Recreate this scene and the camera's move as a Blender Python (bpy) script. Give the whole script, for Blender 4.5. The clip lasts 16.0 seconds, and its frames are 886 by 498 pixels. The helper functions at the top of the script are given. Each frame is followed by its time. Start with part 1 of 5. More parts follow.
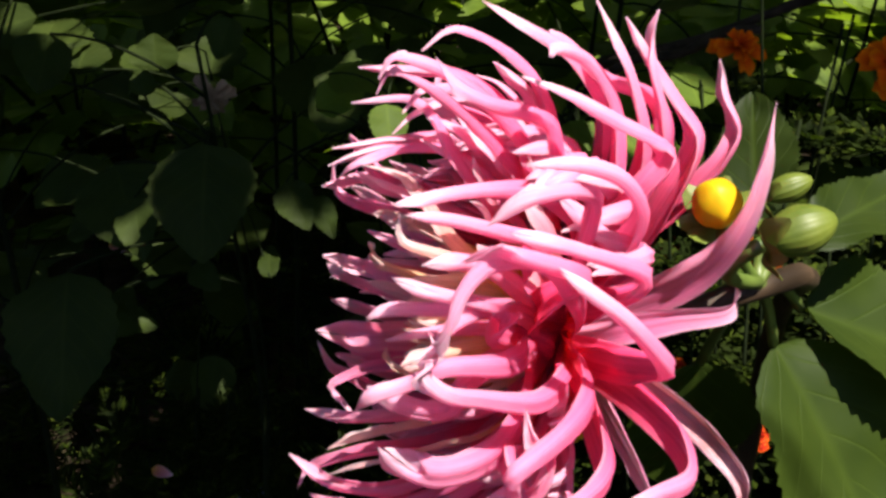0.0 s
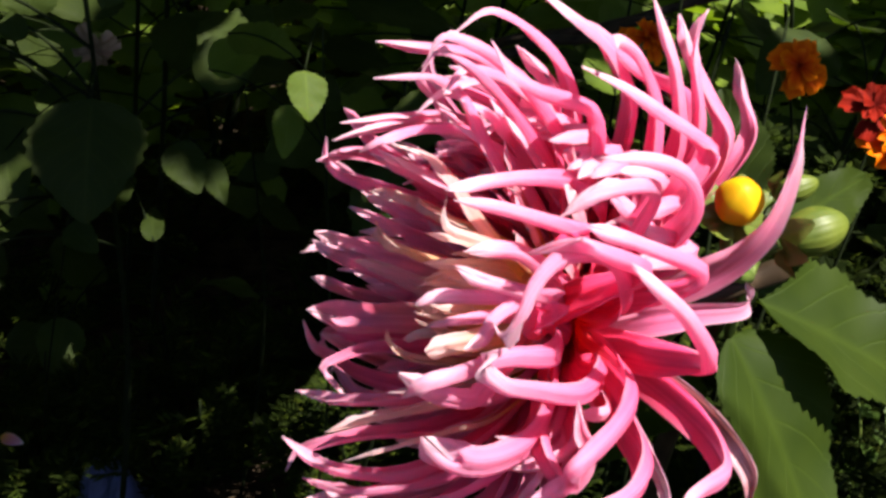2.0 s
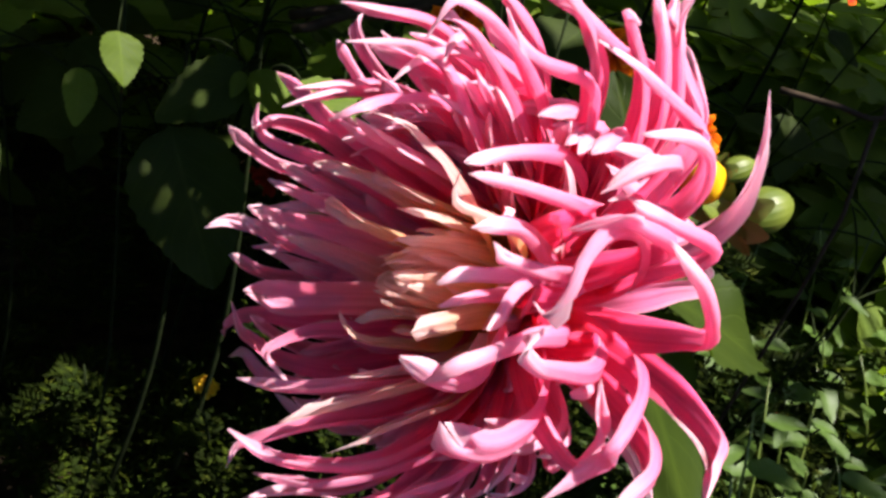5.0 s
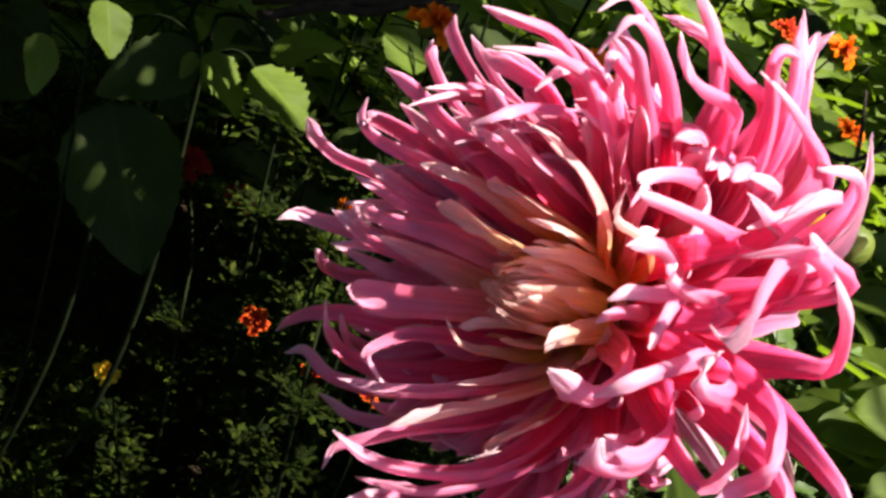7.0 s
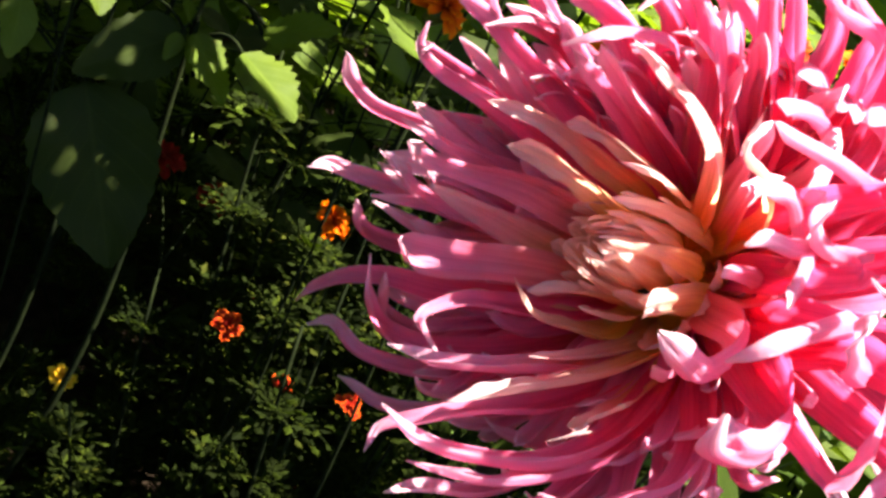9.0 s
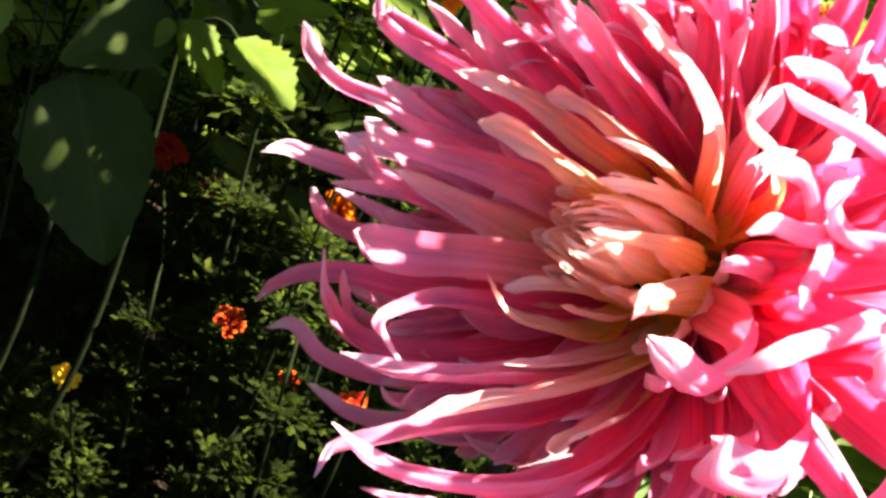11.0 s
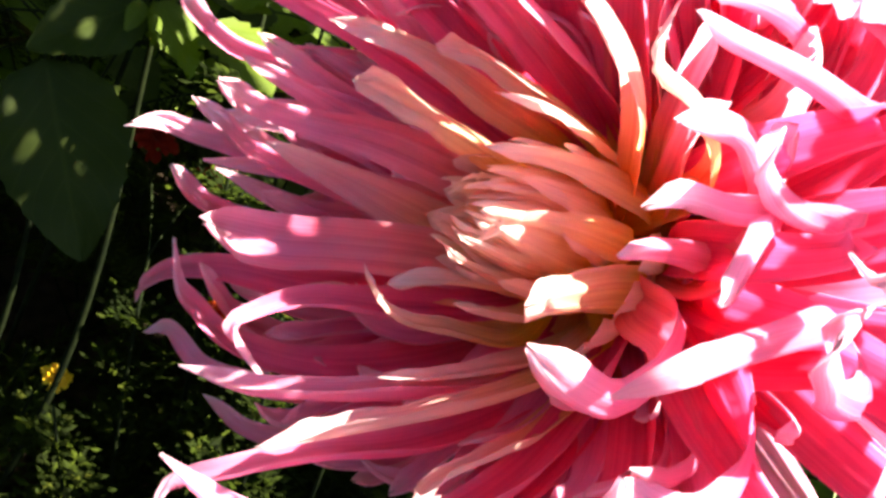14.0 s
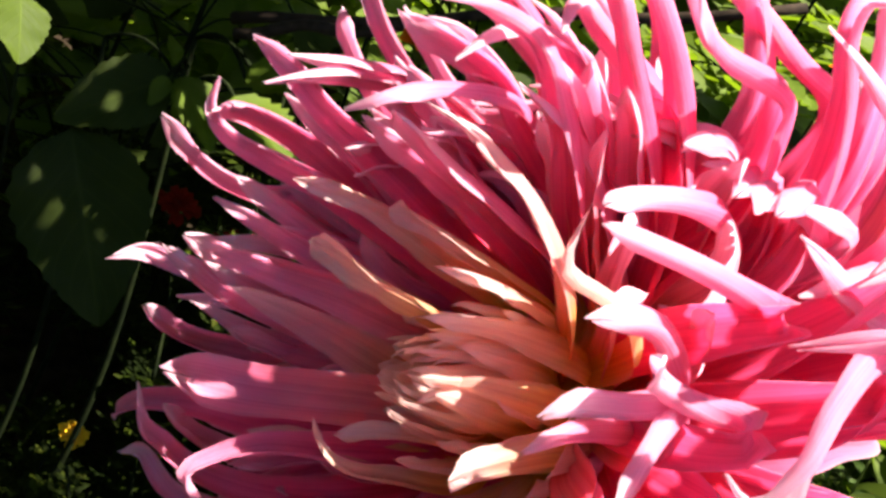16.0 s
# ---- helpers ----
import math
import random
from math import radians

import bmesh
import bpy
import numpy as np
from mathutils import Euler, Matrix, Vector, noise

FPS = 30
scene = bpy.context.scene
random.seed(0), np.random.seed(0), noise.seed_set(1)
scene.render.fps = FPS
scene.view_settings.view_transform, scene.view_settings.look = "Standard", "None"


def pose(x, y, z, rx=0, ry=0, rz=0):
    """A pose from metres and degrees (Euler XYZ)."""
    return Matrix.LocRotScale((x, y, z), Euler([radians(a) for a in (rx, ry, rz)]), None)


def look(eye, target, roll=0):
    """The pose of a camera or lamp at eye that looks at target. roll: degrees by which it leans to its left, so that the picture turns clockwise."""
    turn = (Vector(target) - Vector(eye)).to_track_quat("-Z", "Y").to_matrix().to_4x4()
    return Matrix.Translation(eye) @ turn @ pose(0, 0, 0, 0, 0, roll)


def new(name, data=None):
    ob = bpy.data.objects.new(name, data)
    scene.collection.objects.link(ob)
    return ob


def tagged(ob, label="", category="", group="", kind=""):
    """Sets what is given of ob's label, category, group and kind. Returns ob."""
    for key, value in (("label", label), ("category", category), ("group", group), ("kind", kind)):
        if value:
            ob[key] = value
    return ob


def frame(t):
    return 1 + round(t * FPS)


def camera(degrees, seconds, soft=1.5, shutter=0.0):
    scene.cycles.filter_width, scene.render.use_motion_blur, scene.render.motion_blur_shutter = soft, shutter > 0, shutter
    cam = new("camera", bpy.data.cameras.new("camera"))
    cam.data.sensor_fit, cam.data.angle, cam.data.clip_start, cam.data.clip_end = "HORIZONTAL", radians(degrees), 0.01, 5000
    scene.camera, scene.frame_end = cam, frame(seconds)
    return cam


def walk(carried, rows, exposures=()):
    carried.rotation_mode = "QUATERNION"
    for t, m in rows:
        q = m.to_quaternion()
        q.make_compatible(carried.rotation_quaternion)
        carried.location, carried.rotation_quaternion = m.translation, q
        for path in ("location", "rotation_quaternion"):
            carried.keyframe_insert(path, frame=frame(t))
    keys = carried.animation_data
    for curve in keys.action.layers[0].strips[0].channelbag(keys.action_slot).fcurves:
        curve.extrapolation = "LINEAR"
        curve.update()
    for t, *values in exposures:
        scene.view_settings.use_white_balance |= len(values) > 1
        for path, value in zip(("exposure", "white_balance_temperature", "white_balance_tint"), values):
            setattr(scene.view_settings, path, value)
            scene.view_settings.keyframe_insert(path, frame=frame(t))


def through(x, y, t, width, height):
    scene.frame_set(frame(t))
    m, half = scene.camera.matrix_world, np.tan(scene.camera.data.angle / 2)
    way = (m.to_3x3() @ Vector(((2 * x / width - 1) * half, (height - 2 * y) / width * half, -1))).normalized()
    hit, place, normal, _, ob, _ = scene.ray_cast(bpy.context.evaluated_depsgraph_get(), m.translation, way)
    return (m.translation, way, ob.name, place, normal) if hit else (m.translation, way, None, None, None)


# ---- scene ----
cam = camera(44.38, 16.0, soft=3.0)
PATH = [
    (0, (0.00843, 0.00701, 0.75346), (-0.00966, 0.87510, 0.25739), 0.063),
    (0.5, (-0.00322, 0.00788, 0.75172), (0.00854, 0.87228, 0.24905), 1.947),
    (1, (-0.01113, 0.00881, 0.75069), (0.04943, 0.86550, 0.23843), 3.914),
    (1.5, (-0.02377, 0.00877, 0.75022), (0.07626, 0.86348, 0.24083), 5.639),
    (2, (-0.03555, 0.01400, 0.75208), (0.11281, 0.85998, 0.23992), 8.127),
    (2.5, (-0.04328, 0.01203, 0.75266), (0.13051, 0.84900, 0.23373), 8.201),
    (3, (-0.05076, 0.01840, 0.74924), (0.16183, 0.84249, 0.22419), 9.902),
    (3.5, (-0.05822, 0.01939, 0.74615), (0.19695, 0.83674, 0.22960), 11.177),
    (6, (-0.11500, 0.04571, 0.72728), (0.37472, 0.79404, 0.27988), 21.321),
    (6.5, (-0.12862, 0.04857, 0.72360), (0.38054, 0.78883, 0.28454), 22.922),
    (7, (-0.13912, 0.05797, 0.71674), (0.39801, 0.78451, 0.28822), 25.407),
    (7.5, (-0.14175, 0.07027, 0.70813), (0.42462, 0.77862, 0.28684), 27.089),
    (8, (-0.14321, 0.07521, 0.69646), (0.44153, 0.77806, 0.29137), 28.267),
    (8.5, (-0.13925, 0.07937, 0.68616), (0.43767, 0.79930, 0.30034), 28.556),
    (9, (-0.13565, 0.08347, 0.67918), (0.43304, 0.81053, 0.29450), 28.472),
    (11.5, (-0.10311, 0.10576, 0.67318), (0.44618, 0.83534, 0.26578), 27.063),
    (12, (-0.09451, 0.11381, 0.67171), (0.45621, 0.83924, 0.25883), 27.416),
    (12.5, (-0.09173, 0.11660, 0.67053), (0.44836, 0.84717, 0.25273), 27.618),
    (13, (-0.08489, 0.11649, 0.66766), (0.44805, 0.84899, 0.24408), 26.771),
    (13.5, (-0.08113, 0.11522, 0.66656), (0.44711, 0.85090, 0.24260), 25.909),
    (14, (-0.07617, 0.11384, 0.66918), (0.44975, 0.85219, 0.24698), 25.603),
    (14.5, (-0.07441, 0.11147, 0.67447), (0.44958, 0.85331, 0.25603), 25.382),
    (15, (-0.07314, 0.11035, 0.68134), (0.44045, 0.86036, 0.26457), 24.933),
    (15.5, (-0.07359, 0.11110, 0.68792), (0.43228, 0.87164, 0.28090), 25.321),
    (16, (-0.07244, 0.11241, 0.68952), (0.42120, 0.88516, 0.29057), 25.976),
]
EXPOSURES = ((0, 1.94, 6500, 10), (3.5, 2.08, 6500, 10), (6.5, 2.18, 6600, 10), (9, 2.98, 6900, 10), (12, 3.58, 7100, 10), (13, 3.43, 7100, 10), (14, 3.38, 7100, 10), (15, 2.9, 7000, 10), (16, 2.5, 6900, 10))
walk(cam, [(t, look(eye, target, roll)) for t, eye, target, roll in PATH], EXPOSURES)

# ---- world and sun ----
SUN_TO = Vector((0.32, -0.28, 0.91)).normalized()
world = bpy.data.worlds.new("sky")
scene.world = world
world.use_nodes = True
sky = world.node_tree.nodes.new("ShaderNodeTexSky")
sky.sky_type = 'NISHITA'
sky.sun_disc = False
sky.altitude, sky.air_density, sky.dust_density, sky.ozone_density = 1500, 0.45, 1.6, 0.6
sky.sun_elevation = math.asin(SUN_TO.z)
sky.sun_rotation = math.atan2(SUN_TO.x, SUN_TO.y)
background = world.node_tree.nodes["Background"]
background.inputs["Strength"].default_value = 0.15
world.node_tree.links.new(sky.outputs["Color"], background.inputs["Color"])
sun = new("sun", bpy.data.lights.new("sun", 'SUN'))
sun.data.energy = 4.7
sun.data.angle = radians(0.53)
sun.data.color = (1.0, 0.94, 0.87)
sun.matrix_world = look(SUN_TO * 10, (0, 0, 0))


# ---- materials ----
def material(name):
    m = bpy.data.materials.new(name)
    m.use_nodes = True
    tree = m.node_tree
    tree.nodes.clear()
    return m, tree.nodes, tree.links


def ramp(nodes, stops, mode='LINEAR'):
    n = nodes.new("ShaderNodeValToRGB")
    n.color_ramp.interpolation = mode
    el = n.color_ramp.elements
    el[0].position, el[0].color = stops[0][0], (*stops[0][1], 1)
    el[1].position, el[1].color = stops[-1][0], (*stops[-1][1], 1)
    for p, c in stops[1:-1]:
        e = el.new(p)
        e.color = (*c, 1)
    return n


def mixed(nodes, links, mode, fac, a, b):
    n = nodes.new("ShaderNodeMix")
    n.data_type, n.blend_type = 'RGBA', mode
    for key, value in ((0, fac), (6, a), (7, b)):
        if isinstance(value, bpy.types.NodeSocket):
            links.new(value, n.inputs[key])
        elif key == 0:
            n.inputs[0].default_value = value
        else:
            n.inputs[key].default_value = (*value, 1)
    return n.outputs[2]


def thin_surface(m, nodes, links, color, translucent, through, rough, bump_from=None, bump=0.2, dist=0.0004, spec=0.35):
    """A thin living sheet: gloss and colour on it, and light that comes through it."""
    body = nodes.new("ShaderNodeBsdfPrincipled")
    body.inputs["Roughness"].default_value = rough
    body.inputs["Specular IOR Level"].default_value = spec
    links.new(color, body.inputs["Base Color"])
    glow = nodes.new("ShaderNodeBsdfTranslucent")
    links.new(through, glow.inputs["Color"])
    if bump_from is not None:
        b = nodes.new("ShaderNodeBump")
        b.inputs["Strength"].default_value = bump
        b.inputs["Distance"].default_value = dist
        links.new(bump_from, b.inputs["Height"])
        links.new(b.outputs[0], body.inputs["Normal"])
    mix = nodes.new("ShaderNodeMixShader")
    if isinstance(translucent, float):
        mix.inputs[0].default_value = translucent
    else:
        links.new(translucent, mix.inputs[0])
    links.new(body.outputs[0], mix.inputs[1])
    links.new(glow.outputs[0], mix.inputs[2])
    out = nodes.new("ShaderNodeOutputMaterial")
    links.new(mix.outputs[0], out.inputs[0])
    return m


def floret_material(name, stops, through_stops, translucent=0.36, spec=0.2):
    m, nodes, links = material(name)
    uv = nodes.new("ShaderNodeUVMap")
    split = nodes.new("ShaderNodeSeparateXYZ")
    links.new(uv.outputs[0], split.inputs[0])
    info = nodes.new("ShaderNodeObjectInfo")
    shift = nodes.new("ShaderNodeMath")
    shift.operation = 'MULTIPLY_ADD'
    links.new(info.outputs["Random"], shift.inputs[0])
    shift.inputs[1].default_value = 0.12
    links.new(split.outputs[1], shift.inputs[2])
    wob = nodes.new("ShaderNodeTexNoise")
    wob.inputs["Scale"].default_value = 160
    wob.inputs["Detail"].default_value = 3
    geo = nodes.new("ShaderNodeTexCoord")
    links.new(geo.outputs["Object"], wob.inputs["Vector"])
    along = nodes.new("ShaderNodeMath")
    along.operation = 'MULTIPLY_ADD'
    links.new(wob.outputs[0], along.inputs[0])
    along.inputs[1].default_value = 0.22
    links.new(shift.outputs[0], along.inputs[2])
    less = nodes.new("ShaderNodeMath")
    less.operation = 'SUBTRACT'
    links.new(along.outputs[0], less.inputs[0])
    less.inputs[1].default_value = 0.17
    tone, deep = ramp(nodes, stops), ramp(nodes, through_stops)
    links.new(less.outputs[0], tone.inputs[0])
    links.new(less.outputs[0], deep.inputs[0])
    # fine veins along the floret
    stretch = nodes.new("ShaderNodeMapping")
    stretch.inputs["Scale"].default_value = (14, 0.45, 1)
    links.new(uv.outputs[0], stretch.inputs[0])
    vein = nodes.new("ShaderNodeTexNoise")
    vein.inputs["Scale"].default_value = 2.2
    vein.inputs["Detail"].default_value = 4
    links.new(stretch.outputs[0], vein.inputs["Vector"])
    streak = ramp(nodes, [(0.3, (0.80, 0.56, 0.64)), (0.6, (1.0, 1.0, 1.0))])
    links.new(vein.outputs[0], streak.inputs[0])
    # the rims are paler towards the tip
    rim = nodes.new("ShaderNodeMath")
    rim.operation = 'PINGPONG'
    links.new(split.outputs[0], rim.inputs[0])
    rim.inputs[1].default_value = 0.5
    edge = nodes.new("ShaderNodeMapRange")
    links.new(rim.outputs[0], edge.inputs[0])
    edge.inputs["From Min"].default_value, edge.inputs["From Max"].default_value = 0.0, 0.18
    edge.inputs["To Min"].default_value, edge.inputs["To Max"].default_value = 0.85, 0.0
    upward = nodes.new("ShaderNodeMath")
    upward.operation = 'MULTIPLY'
    links.new(edge.outputs[0], upward.inputs[0])
    links.new(split.outputs[1], upward.inputs[1])
    rimmed = mixed(nodes, links, 'MIX', upward.outputs[0], tone.outputs[0], stops[-1][1])
    color = mixed(nodes, links, 'MULTIPLY', 0.75, rimmed, streak.outputs[0])
    deeper = mixed(nodes, links, 'MULTIPLY', 0.8, deep.outputs[0], streak.outputs[0])
    # thin and clear below, fleshier and paler towards the tip
    clear = nodes.new("ShaderNodeMapRange")
    links.new(split.outputs[1], clear.inputs[0])
    clear.inputs["From Min"].default_value, clear.inputs["From Max"].default_value = 0.3, 0.9
    clear.inputs["To Min"].default_value, clear.inputs["To Max"].default_value = translucent, translucent - 0.10
    return thin_surface(m, nodes, links, color, clear.outputs[0], deeper, 0.55, vein.outputs[0], 0.6, 0.0006, spec)


PINK = floret_material("pink_floret",
    [(0.0, (0.900, 0.420, 0.060)), (0.10, (0.910, 0.260, 0.160)), (0.20, (0.900, 0.110, 0.240)), (0.42, (0.920, 0.160, 0.361)), (0.66, (0.934, 0.306, 0.508)), (0.85, (0.944, 0.480, 0.655)), (1.0, (0.960, 0.771, 0.836))],
    [(0.0, (0.98, 0.50, 0.06)), (0.12, (0.98, 0.28, 0.18)), (0.24, (0.98, 0.16, 0.28)), (0.5, (0.98, 0.26, 0.48)), (0.8, (0.98, 0.42, 0.63)), (1.0, (0.97, 0.66, 0.78))], 0.84)
PALE = floret_material("pale_pink_floret",
    [(0.0, (0.900, 0.460, 0.080)), (0.16, (0.92, 0.42, 0.22)), (0.40, (0.92, 0.34, 0.36)), (0.65, (0.924, 0.349, 0.532)), (0.82, (0.934, 0.501, 0.662)), (1.0, (0.960, 0.771, 0.830))],
    [(0.0, (0.98, 0.50, 0.08)), (0.16, (0.98, 0.44, 0.22)), (0.4, (0.97, 0.37, 0.40)), (0.8, (0.97, 0.48, 0.65)), (1.0, (0.97, 0.70, 0.78))], 0.78)
BACK = floret_material("floret_back",
    [(0.0, (0.840, 0.188, 0.308)), (0.20, (0.873, 0.193, 0.401)), (0.50, (0.910, 0.231, 0.470)), (0.74, (0.930, 0.370, 0.586)), (0.90, (0.950, 0.538, 0.707)), (1.0, (0.960, 0.780, 0.846))],
    [(0.0, (0.98, 0.28, 0.38)), (0.5, (0.98, 0.42, 0.62)), (1.0, (0.98, 0.74, 0.83))], 0.78)
PEACH = floret_material("peach_floret",
    [(0.0, (0.88, 0.48, 0.01)), (0.26, (0.92, 0.57, 0.08)), (0.48, (0.94, 0.62, 0.32)), (0.7, (0.94, 0.64, 0.54)), (1.0, (0.95, 0.78, 0.77))],
    [(0.0, (0.98, 0.58, 0.02)), (0.28, (0.98, 0.62, 0.10)), (0.55, (0.97, 0.60, 0.36)), (1.0, (0.96, 0.70, 0.64))], 0.76)
BLUSH = floret_material("blush_floret",
    [(0.0, (0.90, 0.46, 0.01)), (0.22, (0.92, 0.54, 0.08)), (0.42, (0.92, 0.50, 0.32)), (0.62, (0.93, 0.54, 0.52)), (0.82, (0.94, 0.66, 0.66)), (1.0, (0.96, 0.85, 0.84))],
    [(0.0, (0.98, 0.56, 0.03)), (0.2, (0.98, 0.52, 0.16)), (0.5, (0.97, 0.50, 0.46)), (1.0, (0.97, 0.74, 0.72))], 0.76)
SALMON = floret_material("salmon_floret",
    [(0.0, (0.90, 0.52, 0.02)), (0.24, (0.92, 0.50, 0.10)), (0.44, (0.93, 0.38, 0.30)), (0.66, (0.93, 0.32, 0.44)), (0.86, (0.94, 0.56, 0.66)), (1.0, (0.96, 0.84, 0.86))],
    [(0.0, (0.98, 0.60, 0.03)), (0.24, (0.98, 0.52, 0.12)), (0.48, (0.98, 0.34, 0.34)), (0.8, (0.98, 0.40, 0.56)), (1.0, (0.97, 0.68, 0.76))], 0.80)
WILTED = floret_material("wilted_floret",
    [(0.0, (0.75, 0.20, 0.30)), (0.45, (0.80, 0.42, 0.50)), (0.62, (0.42, 0.20, 0.20)), (0.72, (0.75, 0.46, 0.50)), (0.85, (0.36, 0.14, 0.16)), (1.0, (0.78, 0.45, 0.55))],
    [(0.0, (0.80, 0.15, 0.25)), (0.6, (0.45, 0.16, 0.14)), (1.0, (0.70, 0.35, 0.42))], 0.4)
CORE = floret_material("core_floret",
    [(0.0, (0.86, 0.52, 0.06)), (0.3, (0.93, 0.64, 0.38)), (0.7, (0.94, 0.64, 0.54)), (1.0, (0.96, 0.82, 0.78))],
    [(0.0, (0.94, 0.50, 0.06)), (0.5, (0.97, 0.60, 0.42)), (1.0, (0.97, 0.72, 0.66))], 0.76)


def leaf_material(name, dark, light, back, translucent=0.3, rough=0.55, veins=14.0, gloss=0.25, vein_tone=0.13, mottle=0.0, rib_wide=0.03):
    m, nodes, links = material(name)
    uv = nodes.new("ShaderNodeUVMap")
    split = nodes.new("ShaderNodeSeparateXYZ")
    links.new(uv.outputs[0], split.inputs[0])
    coord = nodes.new("ShaderNodeTexCoord")
    patch = nodes.new("ShaderNodeTexNoise")
    patch.inputs["Scale"].default_value = 28
    patch.inputs["Detail"].default_value = 6
    links.new(coord.outputs["Object"], patch.inputs["Vector"])
    tone = ramp(nodes, [(0.3, dark), (0.7, light)])
    links.new(patch.outputs[0], tone.inputs[0])
    info = nodes.new("ShaderNodeObjectInfo")
    hue = nodes.new("ShaderNodeHueSaturation")
    vary = nodes.new("ShaderNodeMapRange")
    vary.inputs["To Min"].default_value, vary.inputs["To Max"].default_value = 0.75, 1.25
    links.new(info.outputs["Random"], vary.inputs[0])
    links.new(vary.outputs[0], hue.inputs["Value"])
    links.new(tone.outputs[0], hue.inputs["Color"])
    if mottle:
        island = nodes.new("ShaderNodeNewGeometry")
        spread = ramp(nodes, [(0.0, (1 - mottle,) * 3), (0.7, (1.0, 1.0, 1.0)), (0.9, (1 + 1.2 * mottle, 1 + 1.1 * mottle, 1.0)), (1.0, (1 + 2.2 * mottle, 1 + 1.3 * mottle, 1 + mottle))])
        links.new(island.outputs["Random Per Island"], spread.inputs[0])
        links.new(mixed(nodes, links, 'MULTIPLY', 1.0, tone.outputs[0], spread.outputs[0]), hue.inputs["Color"])
    # side veins: slanting lines from the midrib
    side = nodes.new("ShaderNodeMath")
    side.operation = 'SUBTRACT'
    links.new(split.outputs[0], side.inputs[0])
    side.inputs[1].default_value = 0.5
    off = nodes.new("ShaderNodeMath")
    off.operation = 'ABSOLUTE'
    links.new(side.outputs[0], off.inputs[0])
    slant = nodes.new("ShaderNodeMath")
    slant.operation = 'MULTIPLY_ADD'
    links.new(off.outputs[0], slant.inputs[0])
    slant.inputs[1].default_value = -0.7
    links.new(split.outputs[1], slant.inputs[2])
    waves = nodes.new("ShaderNodeMath")
    waves.operation = 'MULTIPLY'
    links.new(slant.outputs[0], waves.inputs[0])
    waves.inputs[1].default_value = veins
    tri = nodes.new("ShaderNodeMath")
    tri.operation = 'PINGPONG'
    links.new(waves.outputs[0], tri.inputs[0])
    tri.inputs[1].default_value = 1.0
    line = nodes.new("ShaderNodeMapRange")
    links.new(tri.outputs[0], line.inputs[0])
    line.inputs["From Min"].default_value, line.inputs["From Max"].default_value = 0.0, 0.14
    line.inputs["To Min"].default_value, line.inputs["To Max"].default_value = 1.0, 0.0
    rib = nodes.new("ShaderNodeMapRange")
    links.new(off.outputs[0], rib.inputs[0])
    rib.inputs["From Min"].default_value, rib.inputs["From Max"].default_value = 0.008, rib_wide
    rib.inputs["To Min"].default_value, rib.inputs["To Max"].default_value = 1.0, 0.0
    both = nodes.new("ShaderNodeMath")
    both.operation = 'MAXIMUM'
    links.new(line.outputs[0], both.inputs[0])
    links.new(rib.outputs[0], both.inputs[1])
    faint = nodes.new("ShaderNodeMath")
    faint.operation = 'MULTIPLY'
    links.new(both.outputs[0], faint.inputs[0])
    faint.inputs[1].default_value = vein_tone
    color = mixed(nodes, links, 'MIX', faint.outputs[0], hue.outputs[0], tuple(min(1, c * 2.0) for c in light))
    through = nodes.new("ShaderNodeRGB")
    through.outputs[0].default_value = (*back, 1)
    height = nodes.new("ShaderNodeMath")
    height.operation = 'SUBTRACT'
    links.new(patch.outputs[0], height.inputs[0])
    links.new(faint.outputs[0], height.inputs[1])
    return thin_surface(m, nodes, links, color, translucent, through.outputs[0], rough, height.outputs[0], 0.5, 0.0012, gloss)


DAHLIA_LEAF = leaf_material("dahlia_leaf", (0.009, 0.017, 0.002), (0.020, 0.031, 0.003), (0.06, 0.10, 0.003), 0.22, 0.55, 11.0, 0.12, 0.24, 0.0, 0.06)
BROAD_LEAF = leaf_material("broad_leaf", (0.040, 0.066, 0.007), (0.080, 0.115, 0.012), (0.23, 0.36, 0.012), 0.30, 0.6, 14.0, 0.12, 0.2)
# the broad leaf again, with the bed's shade put into its colour
SHADED_LEAF = leaf_material("shaded_leaf", (0.012, 0.020, 0.0035), (0.027, 0.038, 0.007), (0.07, 0.12, 0.006), 0.24, 0.6, 14.0, 0.08, 0.2)
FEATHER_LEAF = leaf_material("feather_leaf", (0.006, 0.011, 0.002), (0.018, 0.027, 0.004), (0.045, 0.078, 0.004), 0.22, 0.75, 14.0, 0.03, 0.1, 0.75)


WEED_LEAF = leaf_material("weed_leaf", (0.032, 0.062, 0.010), (0.070, 0.115, 0.020), (0.13, 0.24, 0.015), 0.3, 0.5)


